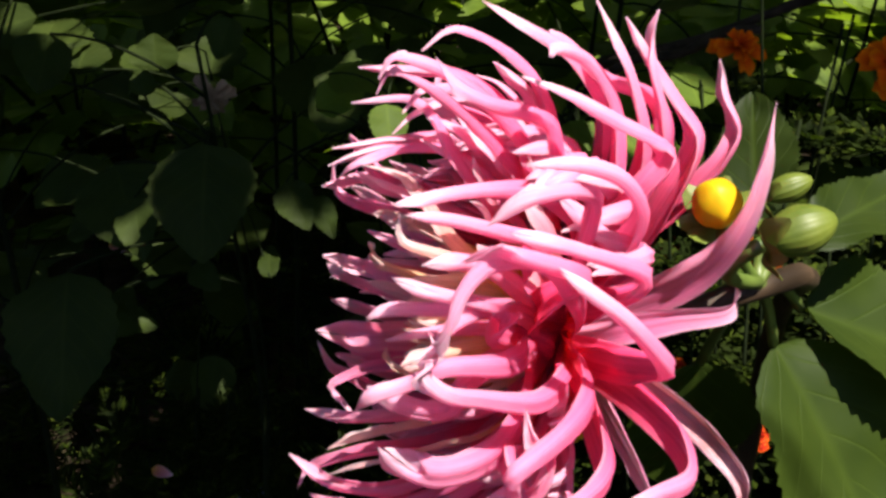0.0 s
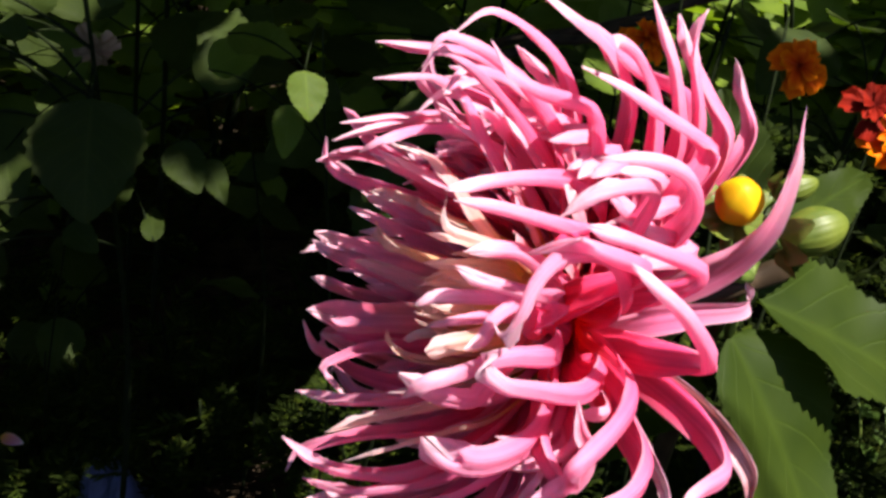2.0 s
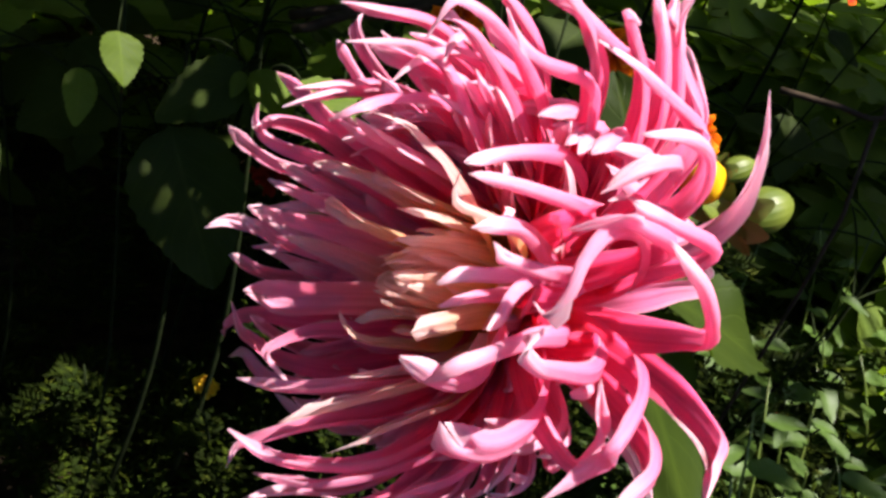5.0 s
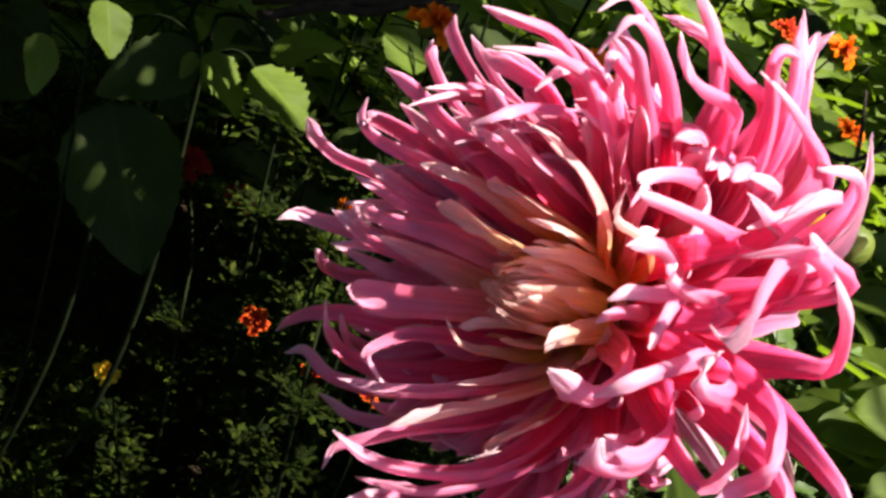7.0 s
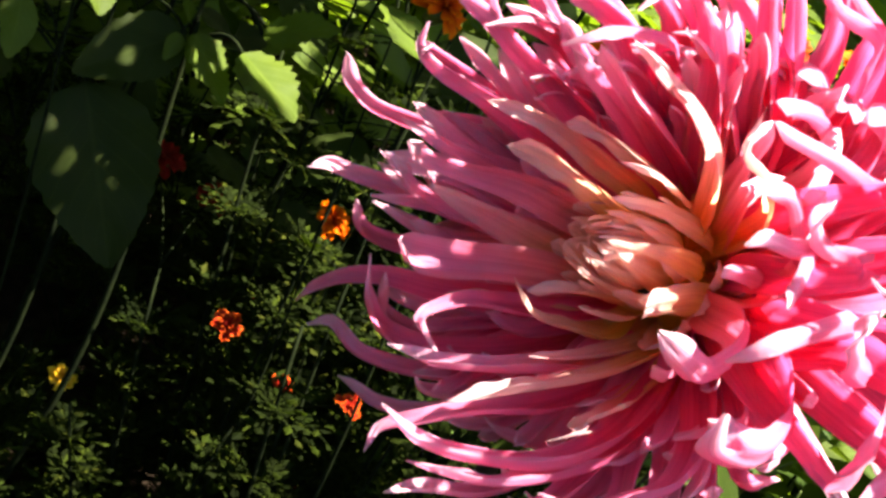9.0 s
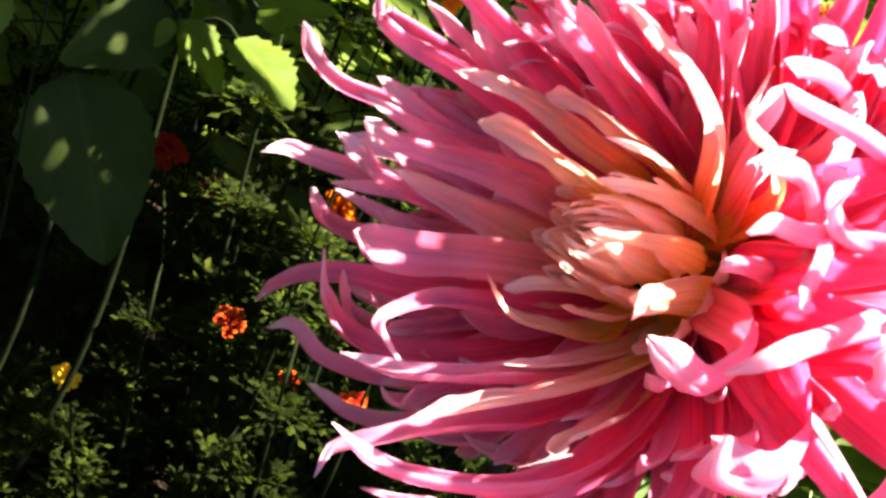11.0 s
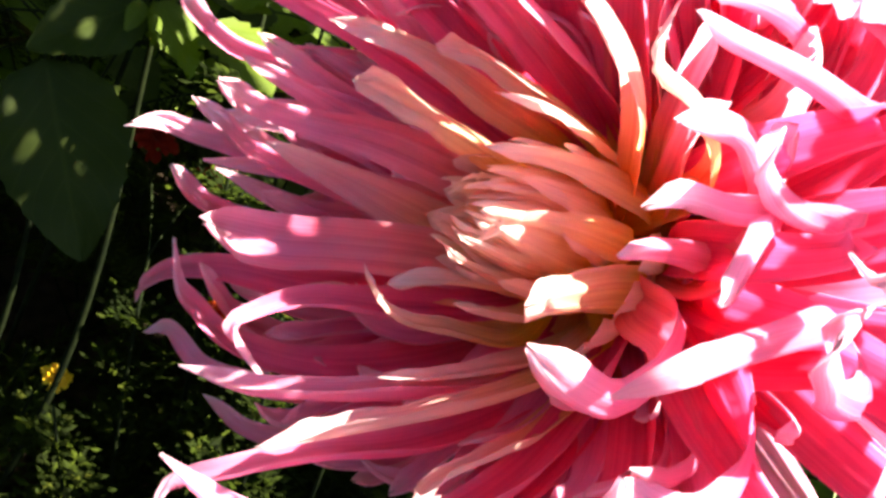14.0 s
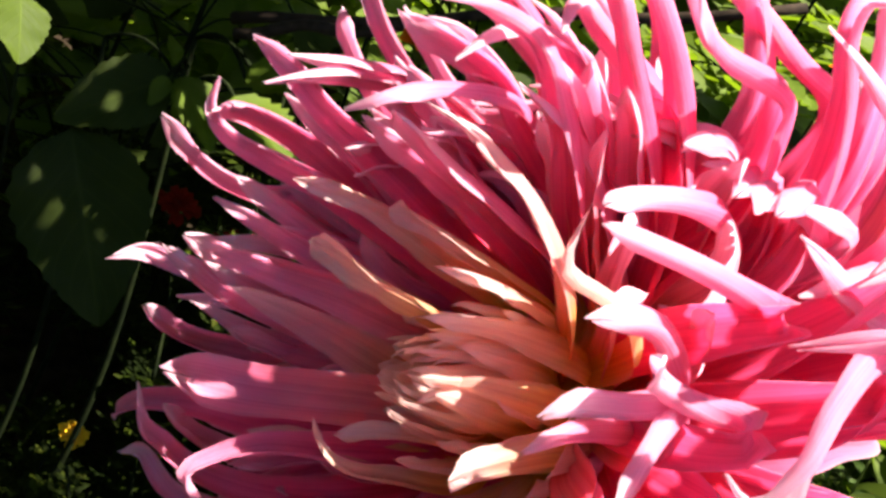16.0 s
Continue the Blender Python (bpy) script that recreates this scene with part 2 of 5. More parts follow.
def plain_material(name, low, high, scale=60.0, rough=0.5, bump=0.3, dist=0.001, sss=0.0, spec=0.4):
    m, nodes, links = material(name)
    coord = nodes.new("ShaderNodeTexCoord")
    n = nodes.new("ShaderNodeTexNoise")
    n.inputs["Scale"].default_value = scale
    n.inputs["Detail"].default_value = 7
    links.new(coord.outputs["Object"], n.inputs["Vector"])
    tone = ramp(nodes, [(0.32, low), (0.68, high)])
    links.new(n.outputs[0], tone.inputs[0])
    body = nodes.new("ShaderNodeBsdfPrincipled")
    body.inputs["Roughness"].default_value = rough
    body.inputs["Specular IOR Level"].default_value = spec
    links.new(tone.outputs[0], body.inputs["Base Color"])
    b = nodes.new("ShaderNodeBump")
    b.inputs["Strength"].default_value, b.inputs["Distance"].default_value = bump, dist
    links.new(n.outputs[0], b.inputs["Height"])
    links.new(b.outputs[0], body.inputs["Normal"])
    out = nodes.new("ShaderNodeOutputMaterial")
    links.new(body.outputs[0], out.inputs[0])
    return m


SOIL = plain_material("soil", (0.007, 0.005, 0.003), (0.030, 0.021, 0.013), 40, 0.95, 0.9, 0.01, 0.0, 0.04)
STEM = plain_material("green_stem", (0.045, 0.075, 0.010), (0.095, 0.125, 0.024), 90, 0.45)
# green stem darkened to carry the shade of the bed in its colour
BED_STEM = plain_material("shaded_bed_stem", (0.005, 0.008, 0.003), (0.012, 0.017, 0.005), 90, 0.9, 0.3, 0.001, 0.0, 0.05)
DARK_STEM = plain_material("purple_stem", (0.016, 0.010, 0.006), (0.042, 0.026, 0.014), 90, 0.6, 0.3, 0.001, 0.0, 0.15)
CANE = plain_material("cane", (0.013, 0.009, 0.006), (0.042, 0.029, 0.019), 120, 0.85, 0.5, 0.001, 0.0, 0.1)
BUD_GREEN = plain_material("bud_green", (0.045, 0.066, 0.006), (0.092, 0.110, 0.014), 120, 0.5, 0.3, 0.0005, 0.0, 0.3)
BUD_YELLOW = plain_material("bud_yellow", (0.30, 0.14, 0.002), (0.50, 0.36, 0.004), 80, 0.5, 0.3, 0.0004, 0.0, 0.15)
BLUE_SHEET = plain_material("blue_sheet", (0.030, 0.036, 0.085), (0.060, 0.070, 0.150), 30, 0.5, 0.4, 0.003, 0.0, 0.3)
DRY = plain_material("dry_leaf", (0.10, 0.06, 0.035), (0.26, 0.17, 0.10), 50, 0.8, 0.6, 0.002)
ORANGE = floret_material("orange_petal",
    [(0.0, (0.10, 0.006, 0.001)), (0.35, (0.48, 0.035, 0.001)), (0.7, (0.64, 0.10, 0.001)), (1.0, (0.72, 0.19, 0.001))],
    [(0.0, (0.40, 0.02, 0.001)), (1.0, (0.85, 0.17, 0.001))], 0.3, 0.06)
YELLOW = floret_material("yellow_petal",
    [(0.0, (0.75, 0.30, 0.01)), (1.0, (0.88, 0.60, 0.02))], [(0.0, (0.8, 0.3, 0.01)), (1.0, (0.9, 0.6, 0.02))], 0.3)
RUST = floret_material("rust_petal",
    [(0.0, (0.15, 0.005, 0.003)), (0.75, (0.32, 0.015, 0.006)), (1.0, (0.70, 0.12, 0.01))],
    [(0.0, (0.25, 0.005, 0.003)), (1.0, (0.45, 0.04, 0.005))], 0.3, 0.05)

DEEP_RED = floret_material("deep_red_petal", [(0.0, (0.08, 0.004, 0.003)), (1.0, (0.20, 0.012, 0.005))], [(0.0, (0.12, 0.004, 0.003)), (1.0, (0.25, 0.015, 0.004))], 0.25, 0.04)


# ---- building helpers ----
def part(name, bm, mat, parent=None, label="", matrix=None, smooth=True):
    mesh = bpy.data.meshes.new(name)
    bm.to_mesh(mesh)
    bm.free()
    for p in mesh.polygons:
        p.use_smooth = smooth
    mesh.materials.append(mat)
    ob = new(name, mesh)
    if parent is not None:
        ob.parent = parent
    if matrix is not None:
        ob.matrix_basis = matrix
    if label:
        tagged(ob, label)
    return ob


def sheet(bm, rows, uvs):
    """A grid of points as faces, with uv."""
    layer = bm.loops.layers.uv.verify()
    verts = [[bm.verts.new(p) for p in r] for r in rows]
    for i in range(len(rows) - 1):
        for j in range(len(rows[0]) - 1):
            f = bm.faces.new((verts[i][j], verts[i][j + 1], verts[i + 1][j + 1], verts[i + 1][j]))
            for loop, (a, b) in zip(f.loops, ((i, j), (i, j + 1), (i + 1, j + 1), (i + 1, j))):
                loop[layer].uv = uvs[a][b]
    return bm


def tube(bm, points, radii, sides=8):
    """A round, tapered stem along points, closed at its ends."""
    points = [Vector(p) for p in points]
    rings = []
    for i, p in enumerate(points):
        d = (points[min(i + 1, len(points) - 1)] - points[max(i - 1, 0)]).normalized()
        a = d.orthogonal().normalized() if not rings else (last - d * last.dot(d)).normalized()
        last = a
        b = d.cross(a)
        rings.append([bm.verts.new(p + radii[i] * (math.cos(6.28318 * k / sides) * a + math.sin(6.28318 * k / sides) * b)) for k in range(sides)])
    for r, q in zip(rings, rings[1:]):
        for k in range(sides):
            bm.faces.new((r[k], r[(k + 1) % sides], q[(k + 1) % sides], q[k]))
    bm.faces.new(rings[0][::-1])
    bm.faces.new(rings[-1])
    return bm


def bend(a, b, c, n=10):
    """Points on a smooth bow from a to c, drawn towards b."""
    a, b, c = Vector(a), Vector(b), Vector(c)
    return [(1 - t) ** 2 * a + 2 * t * (1 - t) * b + t * t * c for t in [i / n for i in range(n + 1)]]


def smooth(a, b, x):
    t = min(1, max(0, (x - a) / (b - a)))
    return t * t * (3 - 2 * t)


# ---- the dahlia's head ----
HEART = Vector((0.0289, 0.2226, 0.6104))
AXIS = Vector((-0.9672, -0.1644, 0.1934)).normalized()
ABOVE = (Vector((0, 0, 1)) - AXIS * AXIS.z).normalized()
ASIDE = AXIS.cross(ABOVE)


def at(az, r, h):
    """A place by the flower's own measures: degrees round its axis, mm from it and mm along it."""
    a = radians(az)
    return HEART + (ABOVE * math.cos(a) + ASIDE * math.sin(a)) * (r / 1000) + AXIS * (h / 1000)


def spline(points, n):
    """Evenly spread points on a smooth curve through the given ones."""
    p = [2 * points[0] - points[1]] + points + [2 * points[-1] - points[-2]]
    raw = []
    for i in range(1, len(p) - 2):
        a, b, c, d = p[i - 1:i + 3]
        ta, tb, tc = 0.0, max(1e-6, (b - a).length ** 0.5), 0.0
        tc = tb + max(1e-6, (c - b).length ** 0.5)
        td = tc + max(1e-6, (d - c).length ** 0.5)
        for k in range(16):
            t = tb + (tc - tb) * k / 16
            a1 = a * ((tb - t) / tb) + b * (t / tb)
            a2 = b * ((tc - t) / (tc - tb)) + c * ((t - tb) / (tc - tb))
            a3 = c * ((td - t) / (td - tc)) + d * ((t - tc) / (td - tc))
            b1 = a1 * ((tc - t) / tc) + a2 * (t / tc)
            b2 = a2 * ((td - t) / (td - tb)) + a3 * ((t - tb) / (td - tb))
            raw.append(b1 * ((tc - t) / (tc - tb)) + b2 * ((t - tb) / (tc - tb)))
    raw.append(points[-1])
    run = [0.0]
    for a, b in zip(raw, raw[1:]):
        run.append(run[-1] + (b - a).length)
    out, k = [], 0
    for i in range(n + 1):
        want = run[-1] * i / n
        while k < len(run) - 2 and run[k + 1] < want:
            k += 1
        f = (want - run[k]) / max(1e-9, run[k + 1] - run[k])
        out.append(raw[k].lerp(raw[k + 1], min(1, max(0, f))))
    return out


dahlia = tagged(new("dahlia_plant"), "pink spidery dahlia in full bloom with three buds", "flower")
bm = bmesh.new()
bmesh.ops.create_uvsphere(bm, u_segments=20, v_segments=12, radius=0.009)
bm.transform(Matrix.Translation(HEART) @ AXIS.to_track_quat('Z', 'Y').to_matrix().to_4x4() @ Matrix.Diagonal((1, 1, 0.75, 1)))
head = part("flower_head", bm, BUD_GREEN, dahlia, "rolled pink ray florets round a peach and yellow centre")
dice = random.Random(7)


def floret(stations, base, mat, w, roll, n=30, tip=0.85, fork=None, twist=0.0, hook=0.0):
    """One ray floret: a strap rolled into a quill, from the heart through its stations to a notched tip.
    w: half its unrolled width in mm; roll: half the angle that its upper part is rolled by; hook: how far the tip claws inwards."""
    pts = [at(stations[0][0], *base)] + [at(*s) for s in stations]
    fine = spline(pts, 200)
    if hook:
        inward = (HEART + AXIS * 0.02 - fine[170]).normalized()
        side = (fine[170] - fine[162]).normalized().cross(inward)
        if side.length > 0.1:
            side.normalize()
            moves = [fine[i + 1] - fine[i] for i in range(170, 200)]
            for i, m_ in enumerate(moves):
                fine[171 + i] = fine[170 + i] + Matrix.Rotation(hook * smooth(0, 25, i), 3, side) @ m_
    steps = [1 - (1 - i / n) ** 1.2 for i in range(n + 1)]
    line = [fine[round(200 * v)] for v in steps]
    m = 14
    wob, phase = dice.uniform(-0.12, 0.12), dice.uniform(0, 6.28)
    skew = dice.uniform(-0.3, 0.3)
    twist_end = twist + dice.uniform(-0.3, 0.3)
    crimp = dice.uniform(0.03, 0.12)
    blunt, point = dice.uniform(0.72, 0.88), dice.uniform(1.6, 2.8)
    if fork is None and dice.random() < 0.45:
        blunt, point, fork = dice.uniform(0.82, 0.9), dice.uniform(2.6, 3.6), dice.uniform(0.05, 0.11)
    fork = dice.choice((0.0, 0.02, 0.03)) if fork is None else fork
    long = sum((q - p).length for p, q in zip(line, line[1:]))
    rows, uvs, back_rows = [], [], []
    for i, p in enumerate(line):
        v = steps[i]
        t = (line[min(n, i + 1)] - line[max(0, i - 1)]).normalized()
        rel = p - HEART
        out = rel - AXIS * rel.dot(AXIS)
        out = out.normalized() if out.length > 1e-5 else ABOVE
        b = AXIS.cross(out)
        b = (b - t * b.dot(t))
        b = b.normalized() if b.length > 1e-4 else (last_b - t * last_b.dot(t)).normalized()
        if i and b.dot(last_b) < 0:
            b = -b
        if i:
            b = (last_b.lerp(b, 0.4) - t * last_b.lerp(b, 0.4).dot(t)).normalized()
        last_b = b
        up = t.cross(b)
        turn = Matrix.Rotation(twist_end * v * v + wob * math.sin(5 * v + phase), 3, t)
        s_dir, n_dir = turn @ b, turn @ up
        wide = w / 1000 * (0.6 + 0.4 * smooth(0, 0.30, v)) * (1 - 0.95 * (1 - tip) * smooth(0.42, 0.84, v)) * (1 - 0.9 * max(0, (v - blunt) / (1 - blunt)) ** point)
        # open and gently cupped below, rolled into a quill above, spread again at the very tip
        phi = 0.8 + (roll - 0.8) * smooth(0.30, 0.66, v) - 0.45 * roll * smooth(0.84, 1.0, v)
        phi *= 1 + 0.08 * math.sin(7 * v + phase)
        rho = wide / phi
        end = smooth(0.80, 1.0, v)
        row, uvrow, back_row = [], [], []
        for j in range(m + 1):
            s = 2 * j / m - 1
            notch = fork * math.exp(-((s - skew) / 0.25) ** 2) * end + (0.02 + 0.035 * (s * skew > 0)) * s ** 4 * end
            a = phi * s
            ridge = wide * (0.07 * math.cos(3 * math.pi * s) + 0.03 * math.cos(7 * math.pi * s + phase)) * smooth(0.05, 0.3, v) * (1 - 0.7 * end)
            frill = crimp * wide * s ** 4 * math.sin(34 * v + 2.5 * s + phase) * smooth(0.35, 0.7, v)
            q = p + s_dir * rho * math.sin(a) + n_dir * (ridge + frill - rho * (math.cos(a) - math.cos(phi * 0.5)))
            q -= t * notch * long
            row.append(q)
            back_row.append(q + (s_dir * math.sin(a) - n_dir * math.cos(a)) * (0.00032 * (1 - s * s) + 0.00004))
            uvrow.append((j / m, v))
        rows.append(row)
        back_rows.append(back_row)
        uvs.append(uvrow)
    bm = sheet(bmesh.new(), rows, uvs)
    if mat not in (PINK, PALE):
        return part("ray_floret", bm, mat, head)
    # the paler outer skin
    fronts = len(bm.faces)
    sheet(bm, back_rows, uvs)
    bm.faces.ensure_lookup_table()
    for f in bm.faces[fronts:]:
        f.material_index = 1
    ob = part("ray_floret", bm, mat, head)
    ob.data.materials.append(BACK)
    return ob


def outer(*stations, w=4.8, roll=1.8, tip=0.58, fork=None, hook=0.0, mat=None, n=38, twist=0.0):
    return floret(stations, (8, -2), mat or PINK, w, roll, n, tip, fork, twist, hook)


def inner(*stations, w=4.2, roll=1.6, tip=0.6, fork=None, hook=0.0, n=28):
    return floret(stations, (7, 3), PALE, w, roll, n, tip, fork, 0.0, hook)


def peach(*stations, w=4.0, roll=1.2, tip=0.55, fork=None, hook=0.0, n=22, mat=None):
    return floret(stations, (6, 7), mat or BLUSH, w, roll, n, tip, fork, 0.0, hook)


def core(*stations, w=3.4, roll=1.2, tip=0.6, fork=None, hook=0.0, n=16):
    return floret(stations, (4, 12), CORE, w, roll, n, tip, fork, 0.0, hook)


# the florets that can be told apart
outer((-44, 20.7, -11.5), (-39, 37.4, -19.4), (-35, 49.3, -22.1), (-29, 55.9, -24.4), (-22, 61.4, -26.1), (-13, 68.7, -28.4), w=4.6, roll=1.6, tip=.6, mat=BACK, twist=2.8)
outer((-73, 20.0, 0.8), (-69, 37.0, -3.0), (-66, 49.9, -5.9), (-65, 56.5, -5.5), (-57, 63.6, 6.0), (-53, 65.8, 14.5), (-50, 66.8, 21.4), w=4.8, roll=2.2)
outer((-64, 22.7, -0.8), (-58, 36.3, -4.7), (-54, 37.9, -14.8), (-50, 38.6, -26.7), (-37, 31.8, -32.2), w=3.9, roll=1.1, mat=BACK)
outer((-52, 25.1, 4.1), (-52, 45.9, 3.5), (-51, 59.1, 3.1), (-49, 62.5, 2.5), (-46, 63.1, 15.4), (-45, 66.3, 30.2), w=4.6, roll=2.4)
outer((-57, 27.1, 12.5), (-52, 50.1, 14.7), (-50, 60.7, 13.6), (-49, 66.5, 24.2), (-48, 64.9, 32.1), (-49, 56.1, 36.3), w=4.6, roll=1.8, fork=.12)
outer((-58, 29.4, 3.8), (-53, 51.9, 11.7), (-48, 62.0, 23.0), (-50, 62.8, 32.7), (-55, 61.6, 37.0), (-60, 60.2, 38.3), (-64, 56.7, 39.6), (-62, 54.1, 40.3), w=3.7, roll=1.5, tip=.55)
outer((-44, 27.8, 4.5), (-39, 49.4, 9.4), (-36, 62.6, 12.4), (-38, 68.4, 20.0), (-40, 66.4, 28.4), (-43, 61.7, 33.0), w=4.8, roll=2.2)
outer((-43, 27.7, 2.3), (-41, 49.1, 2.1), (-37, 61.1, 2.4), (-35, 69.3, 10.1), (-35, 71.8, 20.3), (-35, 68.5, 28.2), w=5.1, roll=2.2)
outer((-20, 22.8, 3.0), (-19, 37.1, 6.4), (-18, 42.1, 15.1), (-21, 43.0, 26.4), (-25, 42.6, 37.1), (-31, 43.3, 46.6), w=4.4, roll=2.0)
outer((-34, 21.8, 10.9), (-40, 38.9, 17.3), (-42, 48.6, 20.2), (-39, 46.2, 16.4), (-35, 44.0, 26.6), (-31, 41.0, 35.0), (-31, 41.0, 43.7), w=4.4, roll=2.0)
outer((-60, 22.6, 15.4), (-61, 40.9, 24.3), (-59, 47.5, 25.0), (-56, 46.1, 23.1), (-55, 42.2, 26.1), (-53, 44.1, 39.0), (-52, 50.2, 47.7), w=3.9, roll=1.8)
inner((-67, 22.4, 12.5), (-62, 35.3, 23.1), (-55, 37.4, 23.6), (-57, 39.0, 35.6), (-59, 39.8, 46.9), (-62, 38.2, 49.6), w=3.9, roll=2.0)
inner((-68, 18.2, 7.5), (-56, 30.9, 14.8), (-56, 38.3, 25.5), (-63, 41.5, 34.4), (-68, 41.5, 35.7), (-71, 43.4, 40.7), w=3.2, roll=1.6)
inner((-87, 13.9, 2.8), (-70, 21.7, 6.9), (-63, 26.3, 15.9), (-65, 28.4, 30.7), (-69, 33.6, 45.0), w=2.9, roll=1.8)
outer((-72, 24.9, 11.1), (-70, 44.5, 22.0), (-70, 50.7, 36.0), (-75, 47.6, 41.5), (-79, 47.3, 48.5), (-85, 43.5, 49.9), w=4.4, roll=1.9)
inner((-86, 17.8, 14.3), (-82, 29.3, 22.6), (-87, 33.3, 27.3), (-96, 33.0, 28.8), (-94, 33.7, 39.4), (-91, 29.7, 46.3), w=4.4, roll=1.4, tip=.8)
outer((-84, 28.6, 6.6), (-74, 43.0, 9.6), (-77, 48.9, 15.8), (-76, 51.2, 28.0), (-74, 54.2, 35.9), (-71, 54.7, 40.2), (-69, 55.8, 41.4), (-66, 56.3, 37.1), w=4.4, roll=1.5, tip=.55)
outer((-94, 27.8, 11.7), (-94, 48.8, 18.8), (-95, 55.9, 16.0), (-87, 55.4, 14.2), (-81, 56.5, 19.2), (-75, 55.5, 21.1), w=4.1, roll=1.7)
outer((-74, 20.0, 2.4), (-73, 37.6, 4.3), (-75, 53.8, 8.3), (-79, 62.5, 16.8), (-83, 67.5, 25.2), (-87, 64.3, 23.4), (-95, 64.3, 32.2), w=5.0, roll=1.9)
outer((-78, 21.5, -2.6), (-78, 39.0, -7.4), (-82, 51.7, -13.2), (-84, 62.7, -11.3), (-83, 71.4, 0.5), (-84, 81.0, 13.9), w=5.0, roll=1.7)
outer((-84, 27.4, -14.9), (-92, 40.2, -27.5), (-98, 49.0, -33.0), (-101, 57.9, -28.0), w=4.4, roll=0.9, mat=WILTED)
outer((-86, 22.6, -0.6), (-87, 42.0, 0.2), (-87, 57.2, 2.7), (-87, 66.7, 10.4), (-87, 73.0, 21.6), (-88, 77.8, 34.5), w=4.8, roll=1.6)
outer((-100, 18.6, -6.4), (-103, 34.7, -11.3), (-104, 48.7, -13.9), (-105, 60.7, -11.3), w=3.7, roll=1.2, mat=BACK)
outer((-81, 21.4, 9.4), (-90, 38.0, 15.3), (-96, 45.8, 21.8), (-99, 48.9, 32.1), (-100, 46.6, 37.5), (-93, 46.1, 45.1), w=5.7, roll=1.2, tip=.9, fork=.14)
outer((-132, 20.7, 7.0), (-137, 33.3, 20.7), (-145, 40.1, 32.1), (-158, 42.9, 41.6), (-169, 44.2, 49.0), (-176, 41.3, 56.1), w=4.5, roll=2.0)
outer((-155, 20.9, 6.2), (-165, 32.3, 21.9), (-169, 36.5, 37.8), (-173, 41.6, 47.3), (-178, 47.8, 51.3), (-176, 51.8, 53.0), w=4.0, roll=1.6)
outer((-136, 23.8, 4.7), (-143, 37.5, 17.9), (-149, 43.6, 31.9), (-153, 45.9, 41.9), (-159, 46.6, 47.3), (-168, 48.0, 50.9), w=4.4, roll=1.7, fork=.1)
outer((-166, 27.0, 2.8), (-167, 45.8, 12.5), (-168, 53.0, 26.4), (-169, 53.4, 38.1), (-169, 54.1, 45.6), (-169, 55.4, 50.5), w=4.0, roll=1.9)
outer((-152, 25.6, 3.1), (-154, 42.8, 13.0), (-154, 50.6, 25.7), (-155, 51.8, 36.8), (-154, 52.3, 44.3), (-154, 52.1, 50.3), w=4.0, roll=1.7)
outer((-116, 22.9, 5.3), (-117, 38.0, 15.6), (-120, 45.5, 27.1), (-125, 47.2, 35.0), (-127, 49.0, 44.0), (-132, 46.2, 51.9), w=4.4, roll=1.2)
peach((-124, 15.0, 3.7), (-141, 27.0, 14.2), (-136, 30.6, 26.0), (-134, 34.2, 37.2), (-126, 37.2, 45.7), (-131, 38.6, 51.4), w=3.7, roll=1.3, fork=.1)
peach((-122, 13.5, 5.1), (-141, 20.0, 14.1), (-148, 24.7, 25.6), (-152, 28.0, 36.4), (-160, 31.6, 43.5), (-168, 36.5, 48.5), w=3.9, roll=1.1, tip=.9, fork=.16)
inner((-161, 15.4, 3.8), (-168, 23.0, 16.2), (-166, 25.4, 28.9), (-175, 29.6, 38.8), (-184, 33.7, 45.8), (-191, 35.7, 53.0), w=4.0, roll=1.6)
outer((166, 16.4, 13.8), (160, 22.1, 26.7), (157, 25.2, 36.5), (159, 28.7, 43.2), (163, 30.8, 47.1), (168, 33.0, 43.8), (175, 34.8, 40.5), w=3.6, roll=1.7, tip=.45)
outer((163, 28.1, 7.0), (154, 46.1, 17.1), (148, 52.4, 29.2), (145, 47.5, 39.6), (144, 42.7, 45.5), (137, 37.8, 49.7), w=4.4, roll=1.7)
outer((151, 26.6, 3.4), (146, 47.7, 8.0), (143, 59.1, 13.5), (141, 58.4, 22.7), (141, 49.5, 33.7), (141, 37.7, 45.4), w=4.2, roll=1.7)
outer((148, 24.1, 13.3), (141, 38.9, 26.2), (137, 47.2, 35.1), (136, 56.0, 37.7), (136, 67.2, 35.7), (136, 81.1, 28.9), w=3.6, roll=1.5)
outer((167, 30.2, 6.3), (157, 50.6, 16.8), (149, 62.0, 27.6), (142, 67.1, 30.5), (141, 75.7, 30.5), w=4.0, roll=1.6)
outer((169, 37.1, 1.3), (159, 62.4, 5.4), (153, 74.2, 10.5), (149, 78.5, 12.4), (146, 83.8, 12.5), w=4.0, roll=1.4)
outer((113, 30.1, 12.1), (113, 51.4, 20.7), (113, 61.7, 28.6), (113, 67.6, 32.6), (113, 68.8, 38.0), (115, 66.3, 44.9), w=4.4, roll=1.4, fork=.14)
inner((116, 25.2, 17.5), (115, 38.6, 30.8), (113, 40.5, 39.2), (109, 38.7, 46.4), (107, 42.7, 48.8), w=3.9, roll=1.9)
inner((93, 12.7, 18.4), (96, 20.5, 31.2), (102, 29.6, 36.6), (104, 36.8, 40.9), (101, 33.8, 51.4), w=4.1, roll=1.5)
outer((123, 26.7, 4.5), (124, 48.1, 8.5), (124, 60.7, 15.1), (124, 62.2, 23.9), (123, 58.2, 33.9), (120, 47.7, 46.0), w=4.4, roll=1.8)
